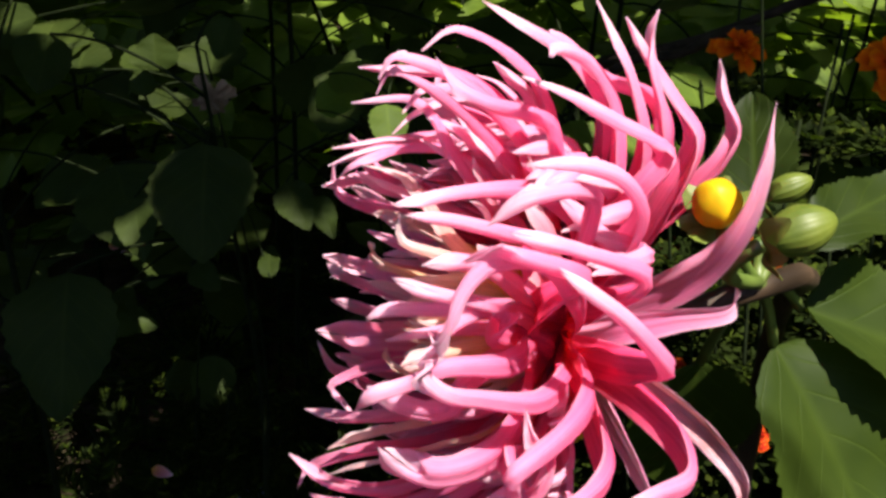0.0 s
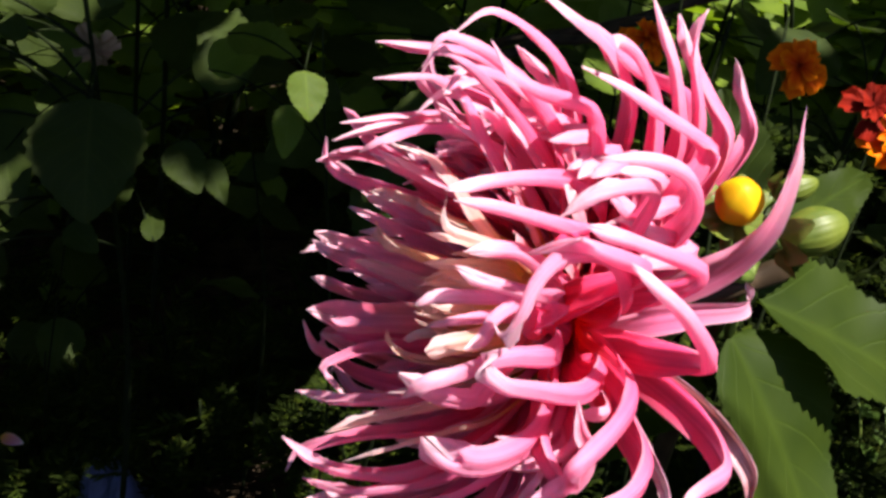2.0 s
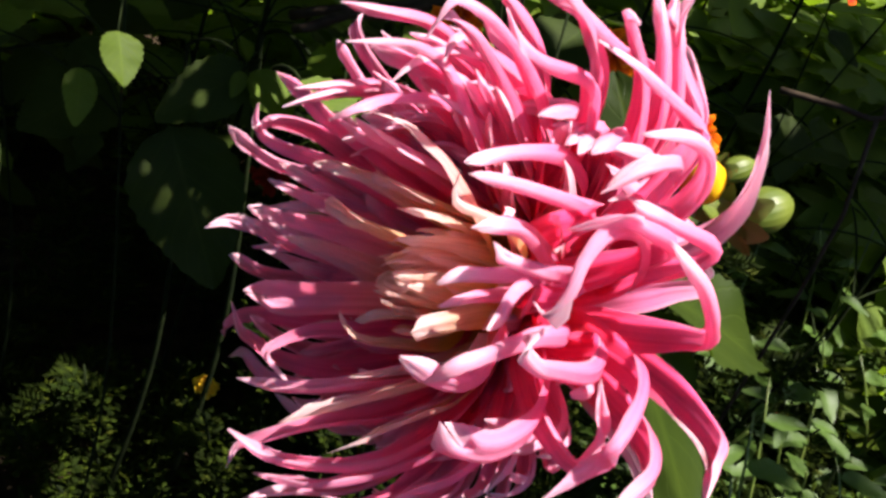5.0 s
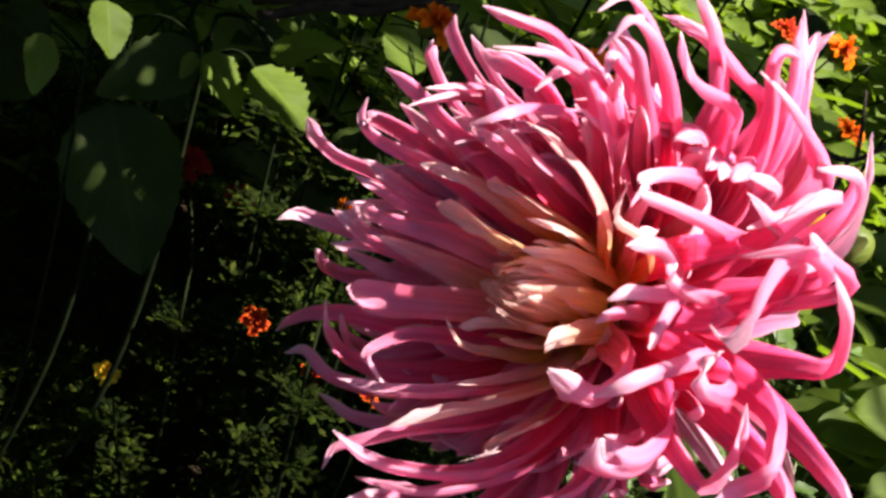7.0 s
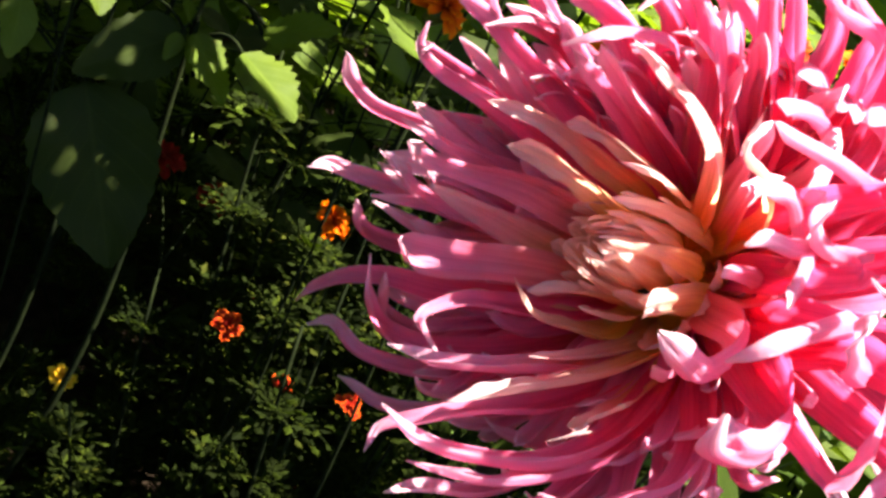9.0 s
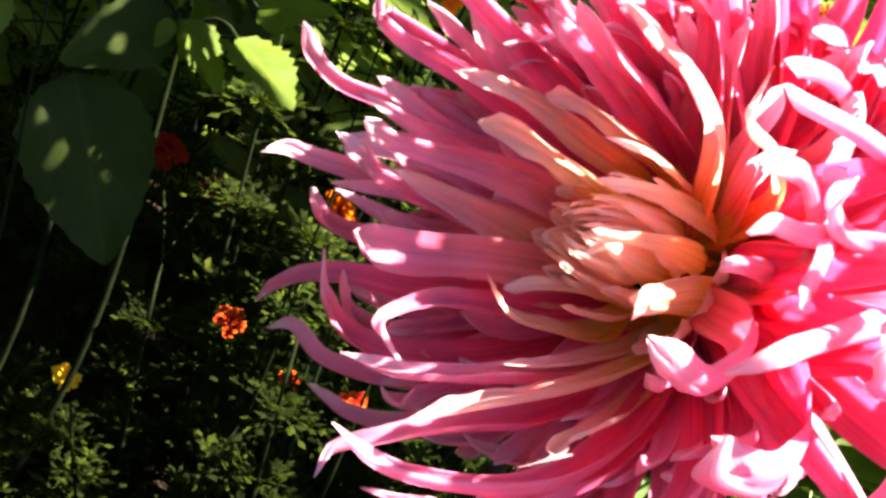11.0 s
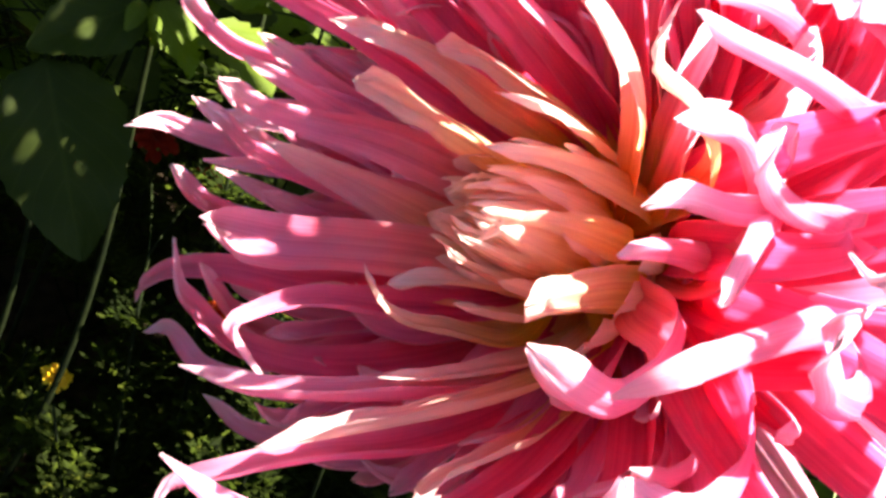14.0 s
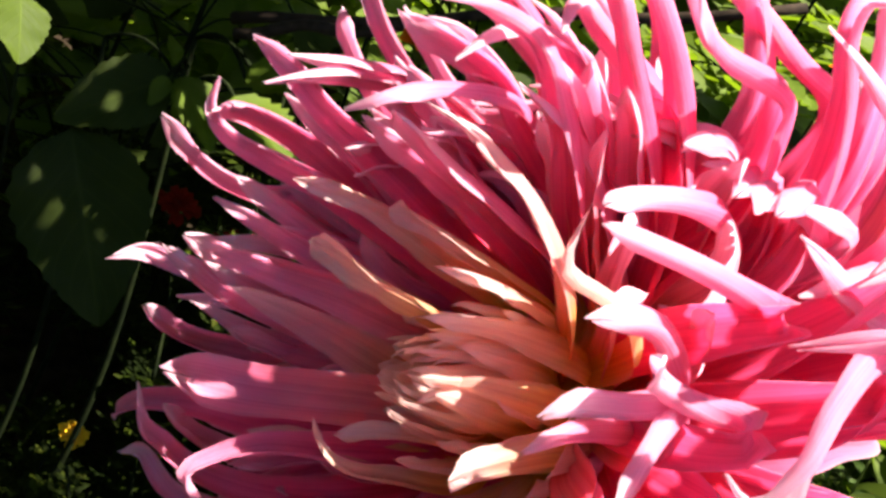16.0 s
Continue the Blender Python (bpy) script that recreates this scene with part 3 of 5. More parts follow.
inner((150, 11.3, 13.6), (144, 16.1, 25.8), (141, 21.9, 34.7), (137, 30.3, 37.7), (135, 34.0, 42.6), (136, 29.1, 51.6), w=4.8, roll=1.3, tip=1.1, fork=.2)
peach((134, 12.9, 11.2), (122, 21.0, 17.7), (116, 28.5, 23.3), (113, 34.2, 30.3), (111, 36.4, 39.4), w=4.2, roll=1.1)
outer((96, 27.4, 4.9), (98, 50.3, 9.9), (99, 66.4, 17.5), (100, 78.1, 24.1), (98, 80.1, 31.8), (94, 74.5, 41.5), w=4.8, roll=1.9)
outer((72, 22.2, 15.2), (77, 33.3, 29.5), (79, 38.1, 39.9), (81, 43.0, 47.0), (80, 48.0, 49.5), (75, 50.0, 50.5), w=4.6, roll=1.8)
outer((77, 25.2, 9.0), (83, 43.1, 17.9), (84, 54.6, 24.4), (84, 58.2, 30.9), (83, 56.2, 39.8), (77, 42.1, 53.2), w=4.6, roll=1.7)
outer((58, 22.3, 14.7), (60, 32.9, 29.6), (61, 38.2, 40.0), (64, 46.1, 44.4), (69, 55.6, 47.3), w=4.6, roll=1.5, fork=.06)
outer((73, 30.7, 7.2), (75, 55.2, 11.3), (75, 69.6, 13.9), (72, 73.9, 19.9), (67, 70.6, 27.3), w=4.1, roll=1.8)
outer((57, 24.0, 5.4), (59, 43.0, 12.9), (63, 56.3, 19.5), (63, 70.2, 24.6), (64, 79.4, 19.8), w=4.4, roll=1.6)
outer((57, 30.4, -1.7), (64, 52.9, 0.0), (67, 65.8, 3.2), (66, 72.4, 8.3), (64, 74.2, 15.1), w=4.1, roll=1.7)
outer((57, 29.7, 1.3), (63, 48.5, 6.2), (63, 52.6, 17.9), (61, 48.5, 32.4), (56, 41.5, 44.7), (59, 37.1, 53.8), w=4.4, roll=2.0)
inner((56, 30.2, 1.6), (61, 49.7, 8.8), (61, 52.5, 21.5), (57, 46.6, 37.2), (51, 39.1, 53.5), w=3.7, roll=1.6)
outer((17, 25.8, 11.4), (23, 37.0, 26.0), (20, 38.3, 33.3), (24, 35.5, 43.3), (23, 31.7, 50.4), (32, 29.2, 52.1), w=4.4, roll=1.9)
peach((-24, 16.3, 17.0), (-19, 27.2, 30.6), (-7, 29.8, 35.0), (5, 31.4, 38.6), (9, 32.6, 41.7), (9, 33.2, 50.0), w=3.5, roll=1.3, tip=.8)
inner((-9, 18.3, 4.7), (-1, 27.5, 14.6), (6, 35.2, 22.4), (7, 38.5, 31.3), (11, 40.0, 37.8), w=4.4, roll=1.5, fork=.1)
peach((-38, 15.7, 9.9), (-40, 25.6, 16.2), (-38, 31.7, 25.1), (-38, 35.4, 36.0), (-35, 35.8, 43.0), (-28, 41.1, 44.6), w=3.1, roll=1.7, mat=PEACH)
outer((-11, 25.8, 7.8), (-15, 44.3, 11.3), (-12, 54.9, 15.1), (-13, 58.1, 21.7), (-9, 57.0, 29.7), (-8, 59.6, 36.3), (-6, 63.4, 40.9), w=4.8, roll=1.8, tip=.5)
outer((2, 24.7, -10.6), (-0, 45.2, -15.5), (-2, 59.1, -9.0), (1, 61.3, 2.0), (10, 65.6, 9.4), (20, 66.9, 10.5), w=5.1, roll=1.9)
outer((-36, 32.5, -2.1), (-30, 55.7, -0.1), (-22, 59.8, -5.8), (-19, 63.9, 6.3), (-16, 66.0, 16.7), (-14, 66.6, 25.4), w=4.8, roll=1.9)
outer((-13, 23.4, 8.6), (-4, 39.4, 15.0), (5, 47.3, 18.6), (12, 51.3, 26.5), (6, 52.2, 38.9), (-1, 47.9, 44.0), w=4.8, roll=1.7)
outer((-5, 27.6, 3.1), (-2, 45.0, 16.3), (-1, 55.4, 30.3), (-1, 59.8, 41.5), (-1, 59.7, 48.3), (-2, 55.2, 50.1), w=4.4, roll=2.1)
outer((-3, 25.1, 5.2), (-1, 40.2, 18.3), (-0, 49.8, 31.5), (-1, 55.6, 41.7), (-0, 56.0, 48.1), (-1, 51.2, 50.0), w=4.4, roll=2.1)
outer((22, 27.5, -1.0), (31, 44.3, 7.5), (27, 49.7, 17.1), (24, 49.3, 29.4), (21, 44.7, 38.3), (21, 39.4, 42.6), w=4.4, roll=1.5)
outer((32, 22.9, 0.2), (35, 40.2, 6.9), (35, 52.3, 16.0), (35, 57.2, 27.3), (36, 56.7, 39.0), (36, 55.4, 50.3), w=4.4, roll=1.8)
outer((4, 22.7, 15.2), (6, 38.5, 29.8), (13, 46.2, 36.0), (20, 48.0, 39.8), (24, 47.2, 45.8), (29, 45.7, 51.8), w=4.1, roll=1.8)
outer((-17, 19.2, -2.5), (-16, 36.4, -5.4), (-13, 52.2, -5.9), (-9, 66.8, 1.2), (-5, 79.7, 11.8), w=4.8, roll=1.5)
outer((-8, 22.2, -11.0), (-9, 39.3, -20.9), (-6, 48.8, -26.5), (-1, 54.2, -29.6), (3, 60.4, -26.6), (11, 66.8, -27.1), w=4.6, roll=1.5)
outer((-25, 24.9, -8.2), (-19, 46.1, -12.9), (-12, 56.6, -16.0), (-8, 62.3, -10.7), (-5, 69.4, -3.1), (-7, 78.3, 6.0), w=4.8, roll=1.5)
outer((-15, 30.7, -6.0), (-12, 55.3, -9.4), (-8, 67.4, -3.8), (-5, 74.0, -2.1), (-6, 80.0, -1.0), w=4.1, roll=1.7)
outer((-23, 28.9, -2.5), (-15, 49.2, -0.7), (-9, 60.7, 2.9), (-7, 67.2, 9.3), (-11, 72.1, 18.6), (-17, 74.2, 22.8), w=4.4, roll=2.2)
outer((14, 26.0, 6.0), (13, 46.6, 7.5), (14, 57.6, 14.8), (14, 63.0, 24.7), (14, 64.5, 33.7), (14, 58.8, 39.5), w=4.6, roll=1.8)
outer((4, 30.3, -3.1), (4, 53.9, -0.2), (5, 64.6, 10.8), (4, 69.2, 21.9), (4, 72.5, 31.4), w=4.6, roll=1.5)
peach((-31, 12.9, 9.1), (-25, 14.0, 17.9), (-18, 12.3, 27.0), (-6, 8.6, 36.5), w=4.0, roll=1.2, tip=.4, mat=PEACH)
peach((-35, 11.0, 1.1), (-8, 9.3, 1.7), (17, 7.8, 7.7), (4, 5.7, 17.1), w=4.6, roll=1.1, tip=.8, mat=PEACH)
peach((-62, 13.1, 13.2), (-59, 11.9, 24.9), (-62, 7.0, 29.0), (-123, 5.0, 31.7), w=2.9, roll=1.2, tip=.4, mat=PEACH)
peach((-83, 14.2, 9.8), (-86, 16.4, 19.3), (-92, 17.7, 28.1), (-93, 21.0, 38.1), w=4.2, roll=1.1, tip=.8, mat=PEACH)
peach((-133, 9.8, 8.1), (-150, 9.0, 18.0), (-178, 10.4, 26.9), (-196, 16.3, 32.2), w=3.7, roll=1.1, mat=PEACH)
peach((-174, 14.5, 8.3), (-193, 18.9, 17.7), (-204, 23.4, 26.3), (-210, 28.1, 31.5), (-213, 32.3, 34.6), w=3.5, roll=1.3, mat=PEACH)
peach((-166, 15.6, 10.8), (-176, 17.5, 22.3), (-181, 17.8, 31.7), (-188, 15.5, 36.3), (-203, 15.4, 36.0), w=2.9, roll=1.4, mat=PEACH)
peach((47, 7.0, 15.9), (37, 8.3, 30.9), (47, 10.9, 40.3), (66, 15.9, 42.2), (81, 23.1, 40.0), w=4.4, roll=1.1, tip=.6, fork=.12, mat=PEACH)
peach((13, 13.1, 10.0), (19, 16.1, 20.8), (28, 18.1, 29.4), (38, 20.1, 34.2), (57, 23.8, 33.3), w=3.7, roll=1.2, mat=PEACH)
peach((-4, 12.8, 11.7), (-7, 15.6, 22.5), (-4, 16.3, 31.8), (11, 14.5, 36.6), w=3.3, roll=1.2, tip=.5, mat=PEACH)
peach((43, 12.7, 11.6), (57, 19.0, 21.6), (64, 25.0, 29.2), (71, 29.9, 35.7), (77, 33.7, 40.9), w=3.7, roll=1.2, mat=PEACH)
peach((-125, 10.7, 2.7), (-150, 14.9, 6.2), (-159, 19.3, 15.2), (-160, 22.1, 26.1), (-161, 23.8, 36.6), w=3.1, roll=1.2)
outer((6, 23.1, 6.2), (8, 34.8, 16.7), (7, 41.9, 24.2), (7, 47.2, 31.3), w=4.8, roll=1.3)
outer((-3, 25.1, 5.5), (0, 36.2, 16.8), (-1, 42.4, 24.0), (-1, 46.6, 30.5), w=4.8, roll=1.3)
outer((8, 24.7, 7.5), (11, 37.1, 20.3), (10, 43.6, 29.8), (10, 45.2, 37.3), w=4.8, roll=1.4)
outer((28, 16.7, 9.2), (30, 22.7, 22.2), (30, 26.4, 36.4), (30, 29.4, 49.9), w=4.8, roll=1.3)
outer((18, 17.5, 10.1), (20, 23.3, 23.8), (20, 26.8, 37.3), (19, 30.5, 50.3), w=4.6, roll=1.3)
outer((53, 17.2, 6.0), (58, 26.4, 15.0), (59, 32.8, 25.0), (58, 37.9, 34.0), w=4.8, roll=1.4)
outer((44, 16.6, 6.0), (48, 26.2, 14.1), (48, 33.5, 22.0), (47, 37.7, 28.1), w=4.8, roll=1.4)

# the florets packed between and behind them
for k in range(44):
    az = 137.508 * k
    f = k / 44
    r, h = 26 + 20 * f + dice.uniform(-3, 3), 26 - 12 * f + dice.uniform(-4, 4)
    if -110 < (az + 180) % 360 - 180 < 20:
        if k % 2:
            continue
        r, h = r * 0.8, h * 0.6
    outer((az, r * 0.62, h * 0.28), (az, r * 0.9, h * 0.62), (az + dice.uniform(-8, 8), r, h), w=4.2, roll=dice.uniform(1.0, 1.8), hook=dice.uniform(-0.2, 0.8), n=20)
for k in range(36):
    az = 66 + 150 * ((k * 0.618) % 1)
    reach, rise = dice.uniform(46, 60), dice.uniform(2, 24)
    outer((az, reach * 0.55, rise * 0.2), (az + dice.uniform(-5, 5), reach * 0.9, rise * 0.6), (az + dice.uniform(-8, 8), reach, rise + 10), w=4.2, roll=dice.uniform(1.3, 2.0), hook=dice.uniform(0, 0.9), n=22)
for k in range(40):
    az = -45 + 110 * ((k * 0.618) % 1)
    f = ((k * 0.381) % 1)
    reach, rise = 34 + 20 * f + dice.uniform(-2, 2), 24 - 26 * f + dice.uniform(-3, 3)
    outer((az, reach * 0.5, rise * 0.1), (az + dice.uniform(-4, 4), reach * 0.85, rise * 0.5), (az + dice.uniform(-6, 6), reach, rise), (az + dice.uniform(-10, 10), reach * 0.98, rise + 12), w=4.4, roll=dice.uniform(1.0, 1.6), hook=dice.uniform(0, 0.5), n=24)
for k in range(11):
    az = 72 + 40 * ((k * 0.618) % 1)
    reach, rise = dice.uniform(48, 58), dice.uniform(12, 30)
    inner((az, reach * 0.5, rise * 0.3), (az + dice.uniform(-3, 3), reach * 0.85, rise * 0.7), (az + dice.uniform(-5, 5), reach, rise + dice.uniform(2, 9)), w=4.0, roll=dice.uniform(1.2, 1.7), hook=dice.uniform(-0.2, 0.6))
for k in range(14):
    az = 24 + 54 * ((k * 0.618) % 1)
    reach, rise = dice.uniform(48, 60), dice.uniform(4, 24)
    outer((az, reach * 0.5, rise * 0.2), (az + dice.uniform(-3, 3), reach * 0.85, rise * 0.6), (az + dice.uniform(-5, 5), reach, rise + dice.uniform(3, 10)), w=4.8, roll=dice.uniform(1.0, 1.5), tip=0.65, hook=dice.uniform(-0.1, 0.6), n=24)
for az, reach, rise in ((97, 57, 34), (101, 53, 38), (104, 60, 31), (108, 55, 36), (111, 59, 33), (115, 54, 37), (119, 58, 32)):
    inner((az, reach * 0.45, rise * 0.25), (az + dice.uniform(-3, 3), reach * 0.8, rise * 0.6), (az + dice.uniform(-3, 3), reach, rise), w=3.8, roll=dice.uniform(1.2, 1.7), hook=dice.uniform(-0.2, 0.5))
for k in range(16):
    az = -150 + 60 * ((k * 0.618) % 1)
    reach, rise = dice.uniform(36, 52), dice.uniform(0, 20)
    outer((az, reach * 0.55, rise * 0.2), (az + dice.uniform(-5, 5), reach * 0.9, rise * 0.6), (az + dice.uniform(-8, 8), reach, rise + 8), w=4.2, roll=dice.uniform(1.2, 1.8), hook=dice.uniform(0, 0.8), n=22)
# broad glowing florets behind the heart, golden at the base
for az, reach, w in ((-42, 0.85, 4.6), (-27, 1.0, 5.2), (-12, 1.08, 5.4), (3, 1.12, 4.8), (20, 1.1, 4.6)):
    peach((az, 13 * reach, 3), (az + dice.uniform(-3, 3), 25 * reach, 6), (az + dice.uniform(-4, 4), 36 * reach, 11), (az + dice.uniform(-5, 5), 46 * reach, 20), w=w, roll=1.1, tip=0.75, hook=dice.uniform(-0.2, 0.4), mat=SALMON)
for az, reach in ((-34, 0.9), (-18, 1.0), (-3, 1.05), (12, 1.0)):
    peach((az, 12 * reach, 6), (az + dice.uniform(-3, 3), 21 * reach, 13), (az + dice.uniform(-4, 4), 30 * reach, 21), (az + dice.uniform(-5, 5), 39 * reach, 28), w=3.4, roll=1.2, tip=0.7, hook=dice.uniform(-0.2, 0.6), mat=SALMON)
for az in (-62, -84, -106, -130):
    peach((az, 9, 2), (az, 15, 9), (az + dice.uniform(-5, 5), 19, 19), w=4.4, tip=0.7, n=16, mat=PEACH)
for k in range(16):
    az = 137.508 * k
    f = k / 16
    peach((az, 8 + 5 * f, 16), (az + dice.uniform(-10, 10), 6 + 9 * f, 31 - 4 * f + dice.uniform(-3, 3)), w=3.8, hook=dice.uniform(0, 0.4), n=16, mat=PEACH)
for k in range(34):
    az = 137.508 * k
    f = k / 34
    core((az, 5 + 3 * f, 20), (az + dice.uniform(-20, 20), 1.5 + 5 * f, 33 + dice.uniform(-3, 3)), w=dice.uniform(1.8, 2.8), tip=0.35, hook=dice.uniform(0, 0.9))


# ---- leaves, stems and buds ----
def leaf_mesh(length, width, fold=0.25, droop=0.25, teeth=0.0, n=14, m=8, seed=0, wide_at=0.42):
    """A leaf blade from its base at the origin along +y, upper side to +z, with a folded midrib, a wavy rim and a drooping tip."""
    rnd = random.Random(seed)
    phase = rnd.uniform(0, 6)
    rows, uvs = [], []
    for i in range(n + 1):
        v = i / n
        shape = max(0.0, math.sin(math.pi * v ** (math.log(0.5) / math.log(wide_at)))) ** 0.75
        half = width / 2 * shape * (1 - 0.25 * v) + 0.0006
        row, uvrow = [], []
        for j in range(m + 1):
            s = 2 * j / m - 1
            edge = 1 + (teeth * (1 if i % 2 else -1) if abs(s) == 1 else 0)
            x = half * s * edge
            z = abs(x) * fold - droop * length * v * v + 0.03 * length * math.sin(9 * v + phase) * abs(s) + 0.012 * length * math.sin(22 * v + 3 * s + phase) * abs(s)
            z -= 0.004 * length * math.cos(28 * (v - 0.35 * abs(s))) * abs(s)
            row.append(Vector((x, length * (v - 0.12 * droop * v * v) + 0.01 * length * abs(s) * (teeth > 0), z)))
            uvrow.append((j / m, v))
        rows.append(row)
        uvs.append(uvrow)
    return sheet(bmesh.new(), rows, uvs)


def aim(base, tip, facing=(0, 0, 1)):
    """The pose of a leaf that runs from base to tip with its upper side towards facing."""
    base, y = Vector(base), (Vector(tip) - Vector(base)).normalized()
    z = Vector(facing)
    z = (z - y * z.dot(y)).normalized()
    x = y.cross(z)
    return Matrix.Translation(base) @ Matrix((x, y, z)).transposed().to_4x4()


def blade(parent, base, tip, width, mat, facing=(0, 0, 1), teeth=0.05, fold=0.2, droop=0.15, seed=1, name="leaf", label="", n=16):
    length = (Vector(tip) - Vector(base)).length
    bm = leaf_mesh(length, width, fold, droop, teeth, n, 8, seed)
    return part(name, bm, mat, parent, label, aim(base, tip, facing))


NODE = Vector((0.0789, 0.2297, 0.6180))
FOOT = Vector((0.12, 0.35, 0.0))
part("stem", tube(bmesh.new(), spline([HEART - AXIS * 0.004, HEART - AXIS * 0.03 + Vector((0, 0.004, -0.002)), NODE, Vector((0.0965, 0.246, 0.610)), Vector((0.106, 0.290, 0.572)), Vector((0.115, 0.325, 0.42)), FOOT], 30),
     [0.0030 + 0.00008 * i for i in range(31)], 10), DARK_STEM, dahlia, "purplish flower stem")
for k in range(8):
    az = 45 * k
    base, tip = at(az, 6, -6), at(az + 10, 17, -17)
    blade(head, base, tip, 0.008, BUD_GREEN, AXIS, 0, 0.2, -0.3, k, "bract")


def bud(centre, way, length, width, mat, scales, label, seed, lobes=14, depth=0.03):
    rnd = random.Random(seed)
    bm = bmesh.new()
    bmesh.ops.create_uvsphere(bm, u_segments=56, v_segments=20, radius=1)
    for v in bm.verts:
        ridge = 1 + depth * math.sin(lobes * math.atan2(v.co.y, v.co.x))
        taper = 1 - 0.22 * max(0, v.co.z) ** 2 - 0.10 * max(0, -v.co.z)
        v.co = Vector((v.co.x * width / 2 * ridge * taper, v.co.y * width / 2 * ridge * taper, v.co.z * length / 2))
    bm.transform(Matrix.Translation(centre) @ Vector(way).to_track_quat('Z', 'Y').to_matrix().to_4x4())
    ob = part("bud", bm, mat, dahlia, label)
    turn = Vector(way).to_track_quat('Z', 'Y').to_matrix()
    back = Vector(centre) - Vector(way).normalized() * length * 0.5
    for k in range(scales):
        a = 6.28318 * k / scales + rnd.uniform(-0.2, 0.2)
        d = turn @ Vector((math.cos(a), math.sin(a), 0))
        blade(ob, back + d * width * 0.15, back + d * width * rnd.uniform(0.75, 0.95) + Vector(way).normalized() * length * rnd.uniform(-0.1, 0.25), width * 0.55, BUD_GREEN, Vector(way), 0, -0.3, -0.25, k, "sepal", n=8)
    return back


YB = Vector((0.0617, 0.2111, 0.6486))
GB = Vector((0.0790, 0.2080, 0.6440))
y_back = bud(YB, (-0.15, -0.35, 0.6), 0.0126, 0.0106, BUD_YELLOW, 7, "half-open yellow bud", 3, 5, 0.03)
g_back = bud(GB, (0.75, 0.1, 0.25), 0.0160, 0.0108, BUD_GREEN, 6, "closed green bud", 4, 20, 0.022)
s_back = bud(Vector((0.0800, 0.2230, 0.6465)), (0.7, 0.05, 0.3), 0.0110, 0.0062, BUD_GREEN, 5, "small closed green bud", 5)
part("bud_stem", tube(bmesh.new(), bend(s_back, s_back + Vector((-0.008, 0.002, -0.012)), NODE, 10), [0.0014] * 11, 8), STEM, dahlia)
part("bud_stem", tube(bmesh.new(), bend(y_back, y_back + Vector((0.005, 0.014, -0.02)), NODE, 10), [0.0016] * 11, 8), STEM, dahlia)
part("bud_stem", tube(bmesh.new(), bend(g_back, g_back + Vector((-0.012, 0.004, -0.012)), NODE, 10), [0.0018] * 11, 8), STEM, dahlia)

# the dahlia's own leaves, on stalks from the node
DAHLIA_LEAVES = (
    ((0.0977, 0.2657, 0.5757), (0.1374, 0.2277, 0.5196), 0.062, (0.35, -0.45, 0.80)),
    ((0.1074, 0.2770, 0.5807), (0.1882, 0.2811, 0.5489), 0.054, (0.20, -0.35, 0.90)),
    ((0.0990, 0.2640, 0.6090), (0.1560, 0.3120, 0.6140), 0.022, (-0.45, -0.65, 0.40)),
    ((0.0860, 0.2600, 0.6180), (0.0890, 0.3000, 0.6420), 0.026, (-0.35, -0.75, 0.30)),
    ((0.0788, 0.2696, 0.5663), (0.0778, 0.2770, 0.5057), 0.045, (0.10, -0.80, 0.45)),
)
for k, (base, tip, width, facing) in enumerate(DAHLIA_LEAVES):
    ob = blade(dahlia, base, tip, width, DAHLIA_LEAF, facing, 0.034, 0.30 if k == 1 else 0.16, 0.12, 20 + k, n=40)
    part("petiole", tube(bmesh.new(), bend(NODE, (NODE + Vector(base)) / 2 + Vector((0, 0, 0.006)), base, 6), [0.0016] * 7, 6), STEM, dahlia)


# ---- ground ----
def ground_height(x, y):
    return 0.012 * noise.noise(Vector((x * 9, y * 9, 0))) + 0.006 * noise.noise(Vector((x * 40, y * 40, 3)))


steps = [-60, -20, -8, -4, -2.4] + [-1.6 + 0.04 * i for i in range(81)] + [2.4, 4, 8, 20, 60]
rows = [[Vector((x, y + 0.6, ground_height(x, y) if abs(x) < 2 and abs(y) < 2 else 0.0)) for x in steps] for y in steps]
uvs = [[(0, 0)] * len(steps) for _ in steps]
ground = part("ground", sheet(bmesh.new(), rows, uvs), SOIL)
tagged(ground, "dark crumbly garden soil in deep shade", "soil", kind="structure")


